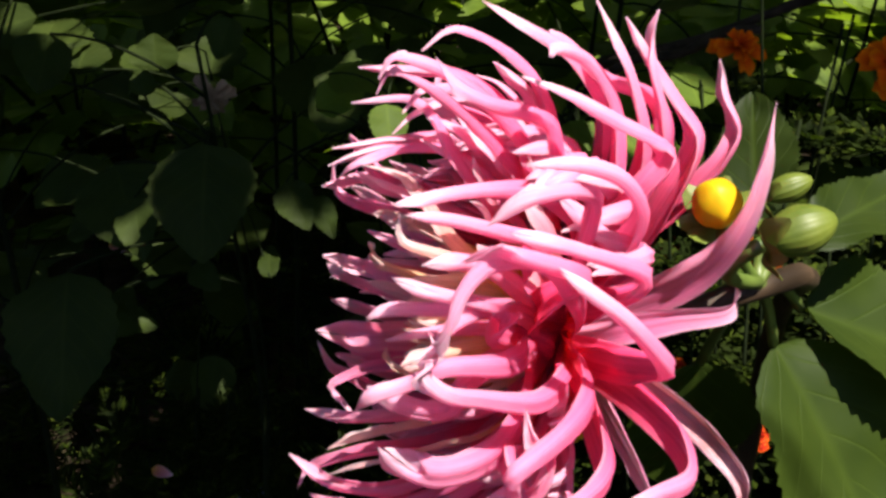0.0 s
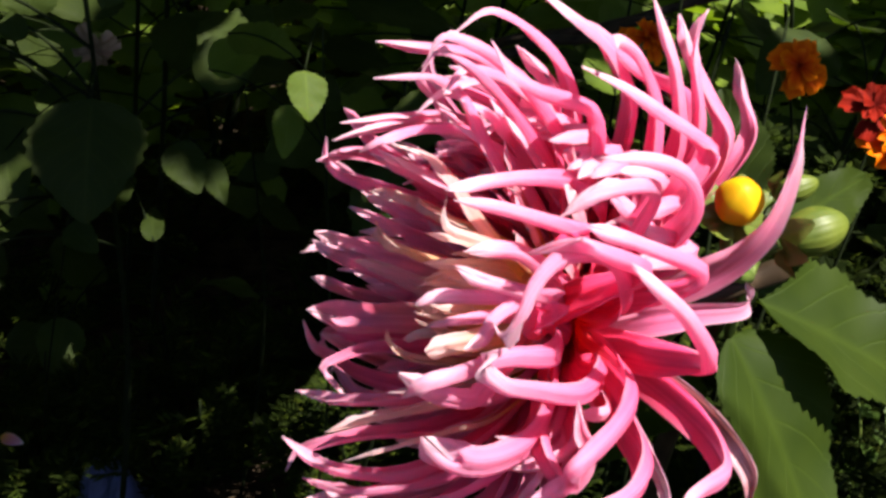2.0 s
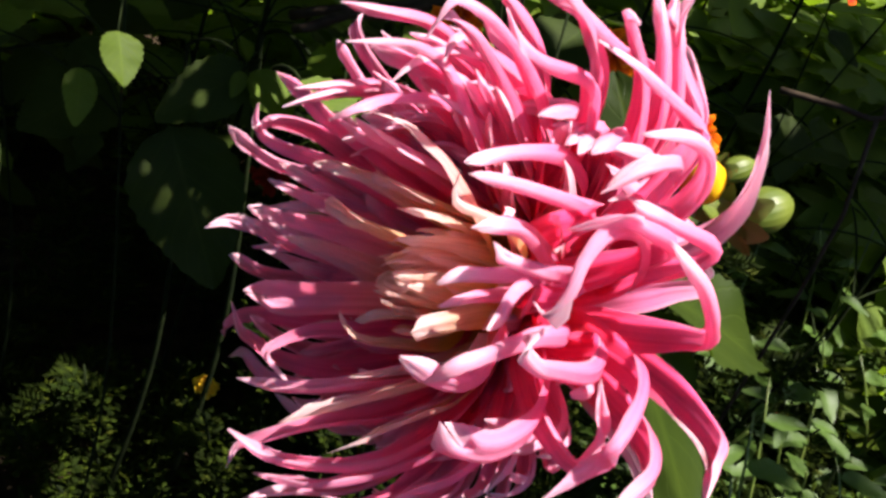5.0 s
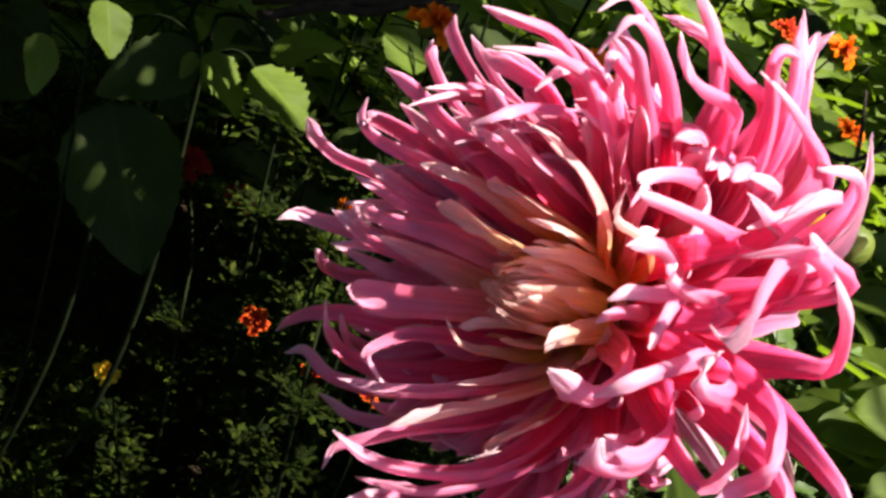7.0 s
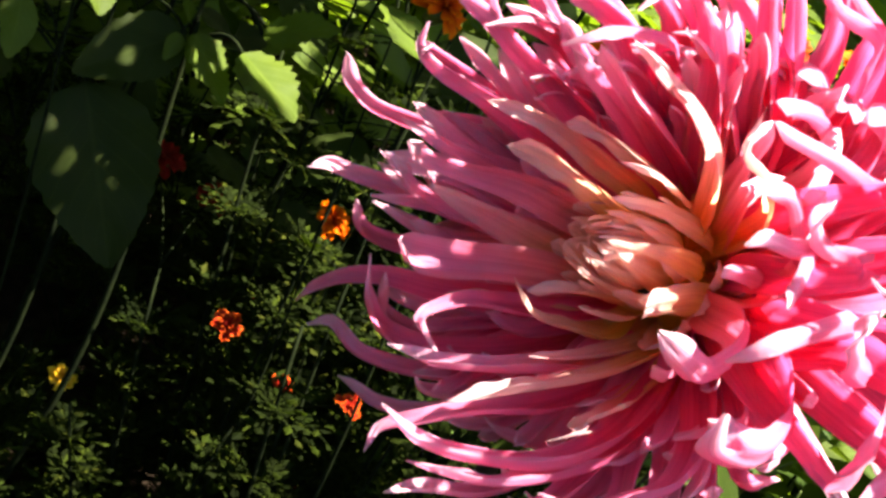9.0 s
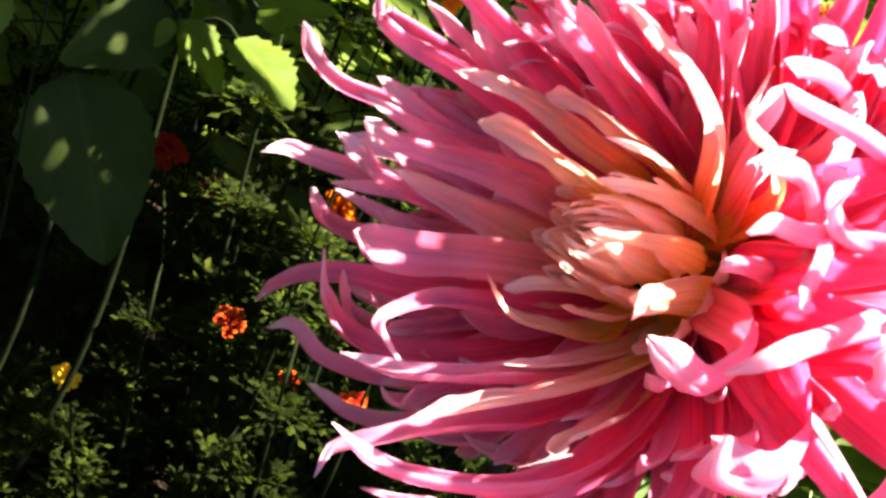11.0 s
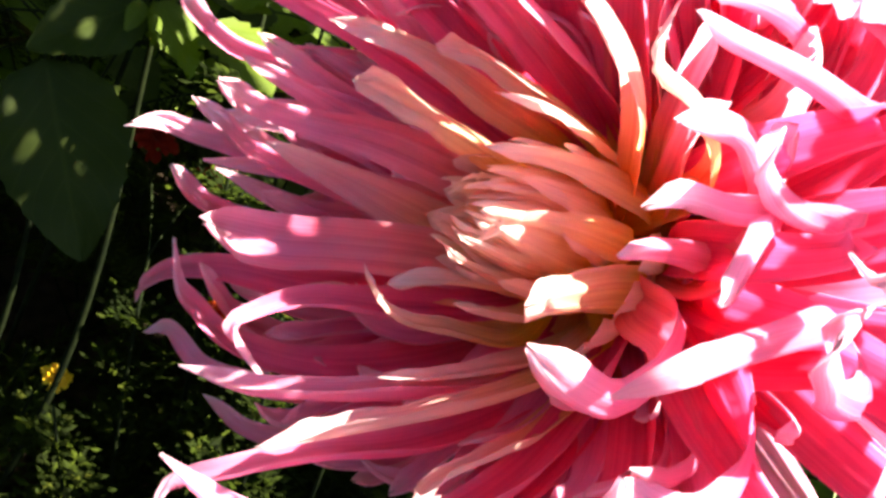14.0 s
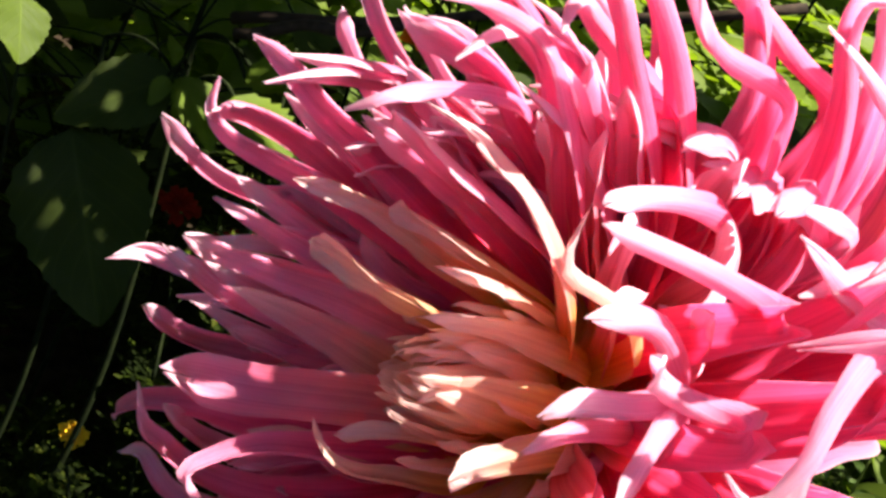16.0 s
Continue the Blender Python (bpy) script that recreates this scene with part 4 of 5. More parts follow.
# ---- broad-leaved plants behind ----
# places that the sun reaches through the leaves above, and how wide the gap is
SUNLIT = [((0.052, 0.634, 0.410), 0.026), ((0.030, 0.640, 0.420), 0.012), ((0.056, 0.618, 0.375), 0.010), ((0.035, 0.22, 0.61), 0.088), ((-0.005, 0.215, 0.615), 0.060), ((0.05, 0.17, 0.60), 0.07), ((0.08, 0.22, 0.635), 0.06), ((0.12, 0.24, 0.55), 0.06), ((0.15, 0.28, 0.58), 0.05),
          ((0.20, 0.45, 0.58), 0.04), ((0.146, 0.534, 0.57), 0.02), ((0.084, 0.62, 0.475), 0.024), ((0.116, 0.60, 0.478), 0.036), ((0.10, 0.573, 0.527), 0.030),
          ((-0.027, 0.478, 0.55), 0.018), ((0.40, 0.52, 0.60), 0.05), ((0.45, 0.50, 0.57), 0.04), ((0.207, 0.639, 0.389), 0.015),
          ((0.42, 0.42, 0.38), 0.05), ((0.36, 0.32, 0.38), 0.04), ((0.54, 0.38, 0.33), 0.05), ((0.45, 0.62, 0.45), 0.04), ((0.30, 0.62, 0.46), 0.02), ((0.46, 0.58, 0.33), 0.04), ((0.24, 0.63, 0.50), 0.045), ((0.33, 0.56, 0.47), 0.05),
          ((0.56, 0.63, 0.33), 0.04), ((0.72, 0.58, 0.33), 0.09), ((0.64, 0.48, 0.33), 0.07), ((0.80, 0.66, 0.33), 0.07), ((0.56, 0.42, 0.33), 0.07),
          ((-0.290, 0.745, 0.501), 0.020), ((-0.221, 0.748, 0.489), 0.008), ((-0.199, 0.713, 0.465), 0.008), ((-0.071, 0.753, 0.476), 0.008), ((-0.013, 0.702, 0.454), 0.008),
          ((0.30, 0.60, 0.54), 0.035), ((0.36, 0.58, 0.52), 0.03), ((0.25, 0.60, 0.51), 0.03), ((0.205, 0.64, 0.57), 0.04), ((0.23, 0.62, 0.55), 0.03), ((0.28, 0.60, 0.60), 0.03), ((0.215, 0.66, 0.50), 0.02), ((0.34, 0.55, 0.47), 0.03), ((-0.195, 0.685, 0.512), 0.009), ((-0.193, 0.593, 0.431), 0.005), ((-0.178, 0.777, 0.481), 0.004), ((-0.110, 0.582, 0.417), 0.004), ((-0.209, 0.695, 0.489), 0.006), ((-0.255, 0.717, 0.499), 0.006), ((-0.075, 0.704, 0.476), 0.006),
          ((0.193, 0.46, 0.588), 0.045), ((0.2422, 0.441, 0.5605), 0.045), ((0.050, 0.640, 0.419), 0.010), ((0.030, 0.634, 0.391), 0.010), ((0.055, 0.627, 0.386), 0.010), ((0.049, 0.634, 0.400), 0.010), ((0.019, 0.642, 0.410), 0.010),
          ((0.60, 0.98, 0.21), 0.03), ((0.456, 0.911, 0.47), 0.018), ((0.375, 0.808, 0.49), 0.014), ((0.234, 0.443, 0.563), 0.045), ((0.447, 1.206, 0.374), 0.02)]
flecks = random.Random(58)
SUNLIT += [((flecks.uniform(0.08, 0.22), flecks.uniform(0.56, 0.70), flecks.uniform(0.20, 0.33)), 0.006) for _ in range(22)]
# places kept in deep shade, and the width of the crown leaf added above each
SHADED = (((-0.126, 0.800, 0.150), 0.13), ((-0.034, 0.840, 0.150), 0.10), ((-0.144, 0.575, 0.470), 0.075), ((-0.144, 0.550, 0.445), 0.075), ((-0.215, 0.505, 0.405), 0.09), ((-0.205, 0.615, 0.435), 0.04), ((0.05, 0.60, 0.20), 0.085), ((0.133, 0.760, 0.350), 0.05), ((0.163, 0.722, 0.345), 0.05), ((-0.02, 0.56, 0.20), 0.085), ((0.00, 0.66, 0.18), 0.085), ((-0.06, 0.62, 0.20), 0.085), ((-0.035, 0.545, 0.50), 0.03))


def in_the_way(base, tip, wide, facing):
    """Whether a leaf from base to tip would shade one of those places."""
    way = (tip - base).normalized()
    across = way.cross(facing).normalized()
    normal = across.cross(way)
    slope = normal.dot(SUN_TO)
    for place, room in SUNLIT:
        up = (base - Vector(place)).dot(normal) / (slope if abs(slope) > 0.05 else 0.05)
        if up > 0.03:
            q = Vector(place) + SUN_TO * up - base
            if -room < q.dot(way) < (tip - base).length + room and abs(q.dot(across)) < wide / 2 + room:
                return True
    return False


def crown_leaves(foot, top, low, high, spread, count, seed, size=(0.05, 0.085)):
    """Leaves on all sides of a stem between two heights."""
    rnd = random.Random(seed)
    made = []
    for k in range(count):
        z = low + (high - low) * (k + rnd.random()) / count
        f = min(1, z / top[2])
        axis = Vector(foot).lerp(Vector(top), f)
        a = 2.39996 * k + rnd.uniform(-0.4, 0.4)
        r = spread * rnd.uniform(0.25, 1.0)
        d = Vector((math.cos(a), math.sin(a), 0))
        base = Vector((axis.x, axis.y, z)) + d * r
        length = rnd.uniform(*size)
        tip = base + (d + Vector((rnd.uniform(-0.4, 0.4), rnd.uniform(-0.4, 0.4), rnd.uniform(-0.7, 0.1)))).normalized() * length
        wide, facing = length * rnd.uniform(0.7, 0.9), Vector((rnd.uniform(-0.4, 0.5), rnd.uniform(-0.6, 0.2), 1.0))
        if min((p - Vector((0.105, 0.60, 0.495))).length for p in (base, tip)) < 0.10 or any(p.x > -0.26 and p.y < 0.66 and 0.20 < p.z < 0.66 for p in (base, tip)):
            continue
        for share in (1.0, 0.6, 0.4):
            end = base.lerp(tip, share)
            if not in_the_way(base, end, wide * share, facing):
                made.append((base, end, wide * share, facing))
                break
    return made


def stalked_plant(foot, top, leaves, label, stem_r=0.0026, stalk_r=0.0011, mat=None, teeth=0.035):
    """A plant with one stem from foot to top; each leaf: base, tip, width, facing."""
    ob = tagged(new("broad_leaved_plant"), label, "plant", "plants in the bed")
    ob.location = foot
    inv = Matrix.Translation(-Vector(foot))
    foot, top = Vector(foot), Vector(top)
    line = spline([foot, foot.lerp(top, 0.5) + Vector((0.02, -0.01, 0)), top], 16)
    bm = tube(bmesh.new(), line, [stem_r * (1.2 - 0.04 * i) for i in range(17)], 8)
    bm.transform(inv)
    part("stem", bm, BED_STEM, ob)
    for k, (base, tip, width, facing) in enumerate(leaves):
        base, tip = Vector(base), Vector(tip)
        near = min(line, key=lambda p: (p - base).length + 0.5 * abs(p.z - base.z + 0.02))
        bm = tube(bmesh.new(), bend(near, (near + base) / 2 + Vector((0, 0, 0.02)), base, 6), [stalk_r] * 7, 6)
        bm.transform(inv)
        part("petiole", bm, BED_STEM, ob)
        length = (tip - base).length
        part("leaf", leaf_mesh(length, width, 0.12, 0.1, teeth, 18, 8, 50 + k * 7 + len(leaves), 0.4), mat or BROAD_LEAF, ob, "", inv @ aim(base, tip, facing))
    return ob


TO_EYE = (-0.10, -0.60, 0.75)
# small leaves and coarse teeth give sunlit patches their ragged shadow edge by shape
stalked_plant((0.07, 0.70, 0.0), (0.08, 0.66, 0.50), (
    ((0.0735, 0.6360, 0.4870), (0.0930, 0.6060, 0.4640), 0.032, (0.2, -0.4, 0.85)),
    ((0.0990, 0.6260, 0.4870), (0.1300, 0.5920, 0.4730), 0.050, (0.2, -0.4, 0.85)),
    ((0.0940, 0.5830, 0.5120), (0.1060, 0.5740, 0.5170), 0.014, (0.2, -0.4, 0.85)),
    ((0.0700, 0.6380, 0.4920), (0.0620, 0.6400, 0.5050), 0.012, (0.2, -0.4, 0.85)),
    ((0.0660, 0.6360, 0.4840), (0.0600, 0.6280, 0.4700), 0.010, (0.2, -0.4, 0.85)),
    ((0.0720, 0.6340, 0.4860), (0.0740, 0.6220, 0.4680), 0.010, (0.2, -0.4, 0.85)),
    ((0.0863, 0.5821, 0.5149), (0.1143, 0.5644, 0.5384), 0.030, (0.2, -0.4, 0.85)),
), "bushy plant with broad oval green leaves, partly sunlit", teeth=0.10)
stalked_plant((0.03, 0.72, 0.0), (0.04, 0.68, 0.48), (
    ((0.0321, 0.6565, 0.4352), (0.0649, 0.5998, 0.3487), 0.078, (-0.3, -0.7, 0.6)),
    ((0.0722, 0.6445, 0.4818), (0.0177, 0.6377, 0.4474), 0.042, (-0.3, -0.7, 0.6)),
), "plant with one broad green leaf and a smaller one, darkened for shade", 0.0022, 0.0011, SHADED_LEAF)
stalked_plant((-0.02, 0.60, 0.0), (-0.02, 0.54, 0.56), (
    ((-0.0284, 0.4864, 0.5584), (-0.0250, 0.4680, 0.5421), 0.020, (0.2, -0.4, 0.85)),
    ((-0.0342, 0.5554, 0.5098), (-0.0354, 0.5347, 0.4884), 0.018, (0.2, -0.4, 0.85)),
    ((-0.0827, 0.6295, 0.4955), (-0.0516, 0.6399, 0.5121), 0.030, (0.2, -0.4, 0.85)),
    ((-0.0700, 0.6000, 0.5300), (-0.0300, 0.5850, 0.5300), 0.032, (0.2, -0.4, 0.85)),
), "leafy plant with small pale green oval leaves", 0.0011, 0.0005)
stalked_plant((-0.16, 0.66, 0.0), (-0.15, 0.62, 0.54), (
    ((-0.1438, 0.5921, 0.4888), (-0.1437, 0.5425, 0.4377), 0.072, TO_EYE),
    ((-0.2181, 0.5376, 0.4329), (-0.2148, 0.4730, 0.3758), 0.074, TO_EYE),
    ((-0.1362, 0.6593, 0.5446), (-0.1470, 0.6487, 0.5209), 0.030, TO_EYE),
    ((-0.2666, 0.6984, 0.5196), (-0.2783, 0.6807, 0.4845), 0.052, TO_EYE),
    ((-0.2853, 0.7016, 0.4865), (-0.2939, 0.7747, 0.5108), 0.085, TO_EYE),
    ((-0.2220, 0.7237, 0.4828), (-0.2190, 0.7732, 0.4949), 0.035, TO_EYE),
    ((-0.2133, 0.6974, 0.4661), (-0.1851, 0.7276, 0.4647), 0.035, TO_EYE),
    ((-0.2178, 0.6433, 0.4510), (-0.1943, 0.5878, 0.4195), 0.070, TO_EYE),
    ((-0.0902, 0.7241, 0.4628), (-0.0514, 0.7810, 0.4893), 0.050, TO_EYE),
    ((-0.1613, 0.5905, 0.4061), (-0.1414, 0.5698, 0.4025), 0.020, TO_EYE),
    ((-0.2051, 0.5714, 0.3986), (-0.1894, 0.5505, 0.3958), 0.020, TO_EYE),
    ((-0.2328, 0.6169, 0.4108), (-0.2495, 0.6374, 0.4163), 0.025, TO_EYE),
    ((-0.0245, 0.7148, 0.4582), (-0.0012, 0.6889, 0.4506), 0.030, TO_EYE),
), "tall plant with large oval leaves darkened for shade", 0.0022, 0.0011, SHADED_LEAF)
stalked_plant((-0.17, 0.74, 0.0), (-0.17, 0.72, 0.50), (
    ((-0.1943, 0.6807, 0.5005), (-0.1955, 0.6886, 0.5238), 0.036, TO_EYE),
    ((-0.1977, 0.6095, 0.4435), (-0.1880, 0.5758, 0.4196), 0.030, TO_EYE),
    ((-0.1785, 0.7603, 0.4684), (-0.1783, 0.7903, 0.4919), 0.060, TO_EYE),
    ((-0.1081, 0.5670, 0.4122), (-0.1127, 0.5950, 0.4214), 0.014, TO_EYE),
    ((-0.2080, 0.6914, 0.4786), (-0.2094, 0.6975, 0.4977), 0.020, TO_EYE),
    ((-0.2552, 0.7023, 0.4900), (-0.2539, 0.7312, 0.5073), 0.048, TO_EYE),
), "plant with oval leaves in a shade-darkened green, partly sunlit", 0.0012, 0.0006, SHADED_LEAF)
stalked_plant((-0.06, 0.78, 0.0), (-0.07, 0.74, 0.47), (
    ((-0.0884, 0.6837, 0.4572), (-0.0610, 0.7229, 0.4955), 0.044, TO_EYE),
    ((-0.0992, 0.5957, 0.4619), (-0.0831, 0.5676, 0.4472), 0.026, TO_EYE),
    ((-0.0800, 0.5900, 0.4560), (-0.0680, 0.5650, 0.4420), 0.016, TO_EYE),
), "slim plant with oval leaves in a shade-darkened green", 0.0012, 0.0006, SHADED_LEAF)
stalked_plant((0.14, 0.58, 0.0), (0.125, 0.53, 0.55), (
    ((0.1223, 0.4931, 0.5541), (0.1151, 0.5255, 0.5689), 0.024, (0.0, -0.6, 0.7)),
), "slender plant with a pale green leaf", 0.0009, 0.0006)
# one leaf added out of view, high on its stem, through whose holes the sun flecks the leaves below
FLECK_LEAF = Vector((0.048, 0.628, 0.392)) + SUN_TO * 0.384
fleck_plant = stalked_plant((0.17, 0.47, 0.0), (0.13, 0.495, 0.700), (), "slim plant added to hold an unseen pierced leaf", 0.0011)
across = (Vector((1, 0, 0)) - SUN_TO * SUN_TO.x).normalized()
along = SUN_TO.cross(across)
flecked = [Vector(p) - Vector((0.048, 0.628, 0.392)) for p in ((0.0505, 0.6403, 0.4191), (0.0294, 0.6341, 0.391), (0.0555, 0.6272, 0.3861), (0.0491, 0.6338, 0.3997), (0.0187, 0.6418, 0.4098), (0.040, 0.625, 0.376), (0.0436, 0.6395, 0.4595))]
FLECK_HOLES = [(1000 * p.dot(across), 1000 * p.dot(along), r) for p, r in zip(flecked, (3.6, 4.0, 3.8, 3.2, 3.6, 2.6, 4.0))] + [(-15.4, 7.5, 3.0), (8.0, 18.3, 2.4), (18.0, -6.7, 2.2), (-8.2, -12.3, 2.0)]
bm = bmesh.new()
corners = {}
for i in range(-34, 26):
    for j in range(-44, 44):
        x, y = i * 1.35, j * 1.35
        w = 5 * noise.noise(Vector((x * 0.15, y * 0.15, 8)))
        if (x + 0.6 * y > 28 and y > 0) or (x + 5) ** 2 / 42 ** 2 + (y + w) ** 2 / 57 ** 2 > 1 or any((x - a + 0.2 * w) ** 2 + (0.8 * (y - b) - 0.2 * w + 0.3 * (x - a)) ** 2 < (0.82 * r) ** 2 for a, b, r in FLECK_HOLES):
            continue
        for k in ((i, j), (i + 1, j), (i + 1, j + 1), (i, j + 1)):
            if k not in corners:
                corners[k] = bm.verts.new((across * k[0] + along * k[1]) * 0.00135 + SUN_TO * (0.004 * noise.noise(Vector((k[0] * 0.06, k[1] * 0.06, 2))) - 0.000004 * k[1] ** 2))
        bm.faces.new([corners[k] for k in ((i, j), (i + 1, j), (i + 1, j + 1), (i, j + 1))])
part("leaf", bm, SHADED_LEAF, fleck_plant, "unseen leaf, pierced to cast sun flecks", Matrix.Translation(FLECK_LEAF - Vector((0.17, 0.47, 0.0))))
TALL = "tall plant with many broad leaves darkened for shade and an unseen shading crown"
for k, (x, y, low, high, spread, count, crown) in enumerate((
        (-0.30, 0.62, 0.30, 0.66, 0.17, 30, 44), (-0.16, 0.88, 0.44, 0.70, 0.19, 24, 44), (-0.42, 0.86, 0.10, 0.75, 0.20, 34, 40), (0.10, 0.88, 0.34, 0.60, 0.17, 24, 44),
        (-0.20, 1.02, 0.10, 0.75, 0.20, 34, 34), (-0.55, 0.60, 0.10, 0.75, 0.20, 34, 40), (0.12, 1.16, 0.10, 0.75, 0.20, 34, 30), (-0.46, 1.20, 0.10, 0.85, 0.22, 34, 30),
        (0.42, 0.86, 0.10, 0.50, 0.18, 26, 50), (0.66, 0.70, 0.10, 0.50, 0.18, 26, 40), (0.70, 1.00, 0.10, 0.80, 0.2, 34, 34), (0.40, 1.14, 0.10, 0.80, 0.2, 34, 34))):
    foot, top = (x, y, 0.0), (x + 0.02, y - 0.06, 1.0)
    # the second, higher set of leaves is unseen and added to shade the bed
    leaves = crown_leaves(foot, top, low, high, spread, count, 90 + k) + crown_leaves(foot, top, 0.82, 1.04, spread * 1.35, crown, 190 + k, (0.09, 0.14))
    stalked_plant(foot, top, leaves, TALL, 0.0022, 0.0010, SHADED_LEAF)


def simple_leaf(bm, base, way, facing, length, half):
    """A small curved leaf of a few faces, added to a mesh."""
    turn = aim(base, base + way * length, facing)
    rows = [[turn @ Vector((half * s * q, length * v, abs(s) * half * 0.25 - 0.12 * length * v * v)) for s in (-1, 0, 1)] for v, q in ((0, 0.1), (0.25, 0.85), (0.5, 1), (0.8, 0.6), (1, 0.02))]
    sheet(bm, rows, [[(u, v) for u in (0, 0.5, 1)] for v in (0, 0.25, 0.5, 0.8, 1)])


def unseen_tree(foot, crown, ends, seed, label, per_branch=90):
    """An unseen tree added to shade the bed: a tapered trunk, limbs that arch out to the given ends, and leaves all
    along them.
    """
    rnd = random.Random(seed)
    ob = tagged(new("unseen_tree"), label, "tree", "trees beside the bed")
    ob.location = foot
    foot, crown = Vector(foot), Vector(crown)
    rise = crown - foot
    crown_leaf = bmesh.new()
    part("trunk", tube(bmesh.new(), spline([Vector((0, 0, -0.02)), rise * 0.5 + Vector((0.03, -0.02, 0)), rise], 16), [0.030 - 0.0011 * i for i in range(17)], 10), CANE, ob)
    for end in ends:
        end = Vector(end) - foot
        line = bend(rise * rnd.uniform(0.75, 0.98), (rise + end) / 2 + Vector((0, 0, 0.16)), end, 24)
        part("limb", tube(bmesh.new(), line, [0.009 - 0.0003 * i for i in range(25)], 6), CANE, ob)
        for k in range(per_branch):
            p = line[24 - int(15 * rnd.random() ** 1.6)]
            a = rnd.uniform(0, 6.28)
            d = Vector((math.cos(a), math.sin(a), rnd.uniform(-0.35, 0.35)))
            base = p + d * rnd.uniform(0.005, 0.06)
            length = rnd.uniform(0.10, 0.17)
            way = (d + Vector((0, 0, rnd.uniform(-0.5, 0.2)))).normalized()
            share = rnd.uniform(0.6, 0.8)
            facing = Vector((rnd.uniform(-0.2, 0.4), rnd.uniform(-0.7, 0.1), 1))
            for size in (length, length * 0.6, length * 0.35, length * 0.2):
                tip = base + way * size
                if not in_the_way(base + foot, tip + foot, size * share, facing):
                    simple_leaf(crown_leaf, base, way, facing, size, size * share / 2)
                    break
    # single crown leaves set sunward of the spots that should lie in shade
    for place, size in SHADED:
        spot = Vector(place)
        spot += SUN_TO * ((crown.z + 0.12 - spot.z) / SUN_TO.z) - foot
        if abs(spot.x + foot.x - ends[0][0]) < 1.4 and seed == 402:
            simple_leaf(crown_leaf, spot - Vector((0, size / 2, 0)), Vector((0, 1, 0)), SUN_TO, size, size * 0.45)
    tagged(part("crown", crown_leaf, BROAD_LEAF, ob), kind="stuff")
    return ob


YOUNG = "unseen slim tree with broad leaves, added to shade the bed"
unseen_tree((-0.95, -0.75, 0.0), (-0.80, -0.60, 1.55), [(-0.28 + 0.16 * (k % 4), -0.46 + 0.20 * (k // 4) + 0.05 * (k % 2), 1.70 + 0.06 * (k % 3)) for k in range(28)], 401, YOUNG)
unseen_tree((1.55, -0.75, 0.0), (1.45, -0.60, 1.55), [(0.36 + 0.19 * (k % 7), -0.46 + 0.20 * (k // 7) + 0.05 * (k % 2), 1.70 + 0.06 * (k % 3)) for k in range(49)], 402, YOUNG)


# ---- marigolds ----
def feather(bm, layer, base, way, up, length, rnd, pairs=6, broad=0.13):
    """One divided leaf; broad: half the width of a leaflet over its length."""
    way, up = way.normalized(), up
    side = way.cross(up)
    side = side.normalized() if side.length > 1e-4 else way.orthogonal().normalized()
    up = side.cross(way)

    def lance(p, d, size):
        w = d.cross(up)
        w = w.normalized() * size * broad if w.length > 1e-5 else side * size * broad
        lift = up * size * 0.06
        q = [p, p + d * size * 0.45 + w - lift, p + d * size, p + d * size * 0.45 - w - lift, p + d * size * 0.5 + lift]
        vs = [bm.verts.new(c) for c in q]
        for f in ((0, 4, 1), (1, 4, 2), (2, 4, 3), (3, 4, 0)):
            face = bm.faces.new([vs[i] for i in f])
            for loop in face.loops:
                loop[layer].uv = (0.3, 0.5)
    for i in range(pairs):
        v = 0.25 + 0.7 * i / pairs
        p = base + way * length * v - Vector((0, 0, 1)) * length * 0.3 * v * v
        size = length * (0.34 - 0.16 * abs(v - 0.5)) * rnd.uniform(0.8, 1.2)
        for s in (1, -1):
            d = (side * s + way * rnd.uniform(0.5, 0.9) + up * rnd.uniform(-0.2, 0.35)).normalized()
            lance(p, d, size)
    lance(base + way * length * 0.9 - Vector((0, 0, 1)) * length * 0.27, (way - up * 0.2).normalized(), length * 0.3)
    a, b = base, base + way * length * 0.9 - Vector((0, 0, 1)) * length * 0.25
    w = side * 0.0007
    vs = [bm.verts.new(c) for c in (a - w, a + w, b + w, b - w)]
    face = bm.faces.new(vs)
    for loop in face.loops:
        loop[layer].uv = (0.3, 0.5)


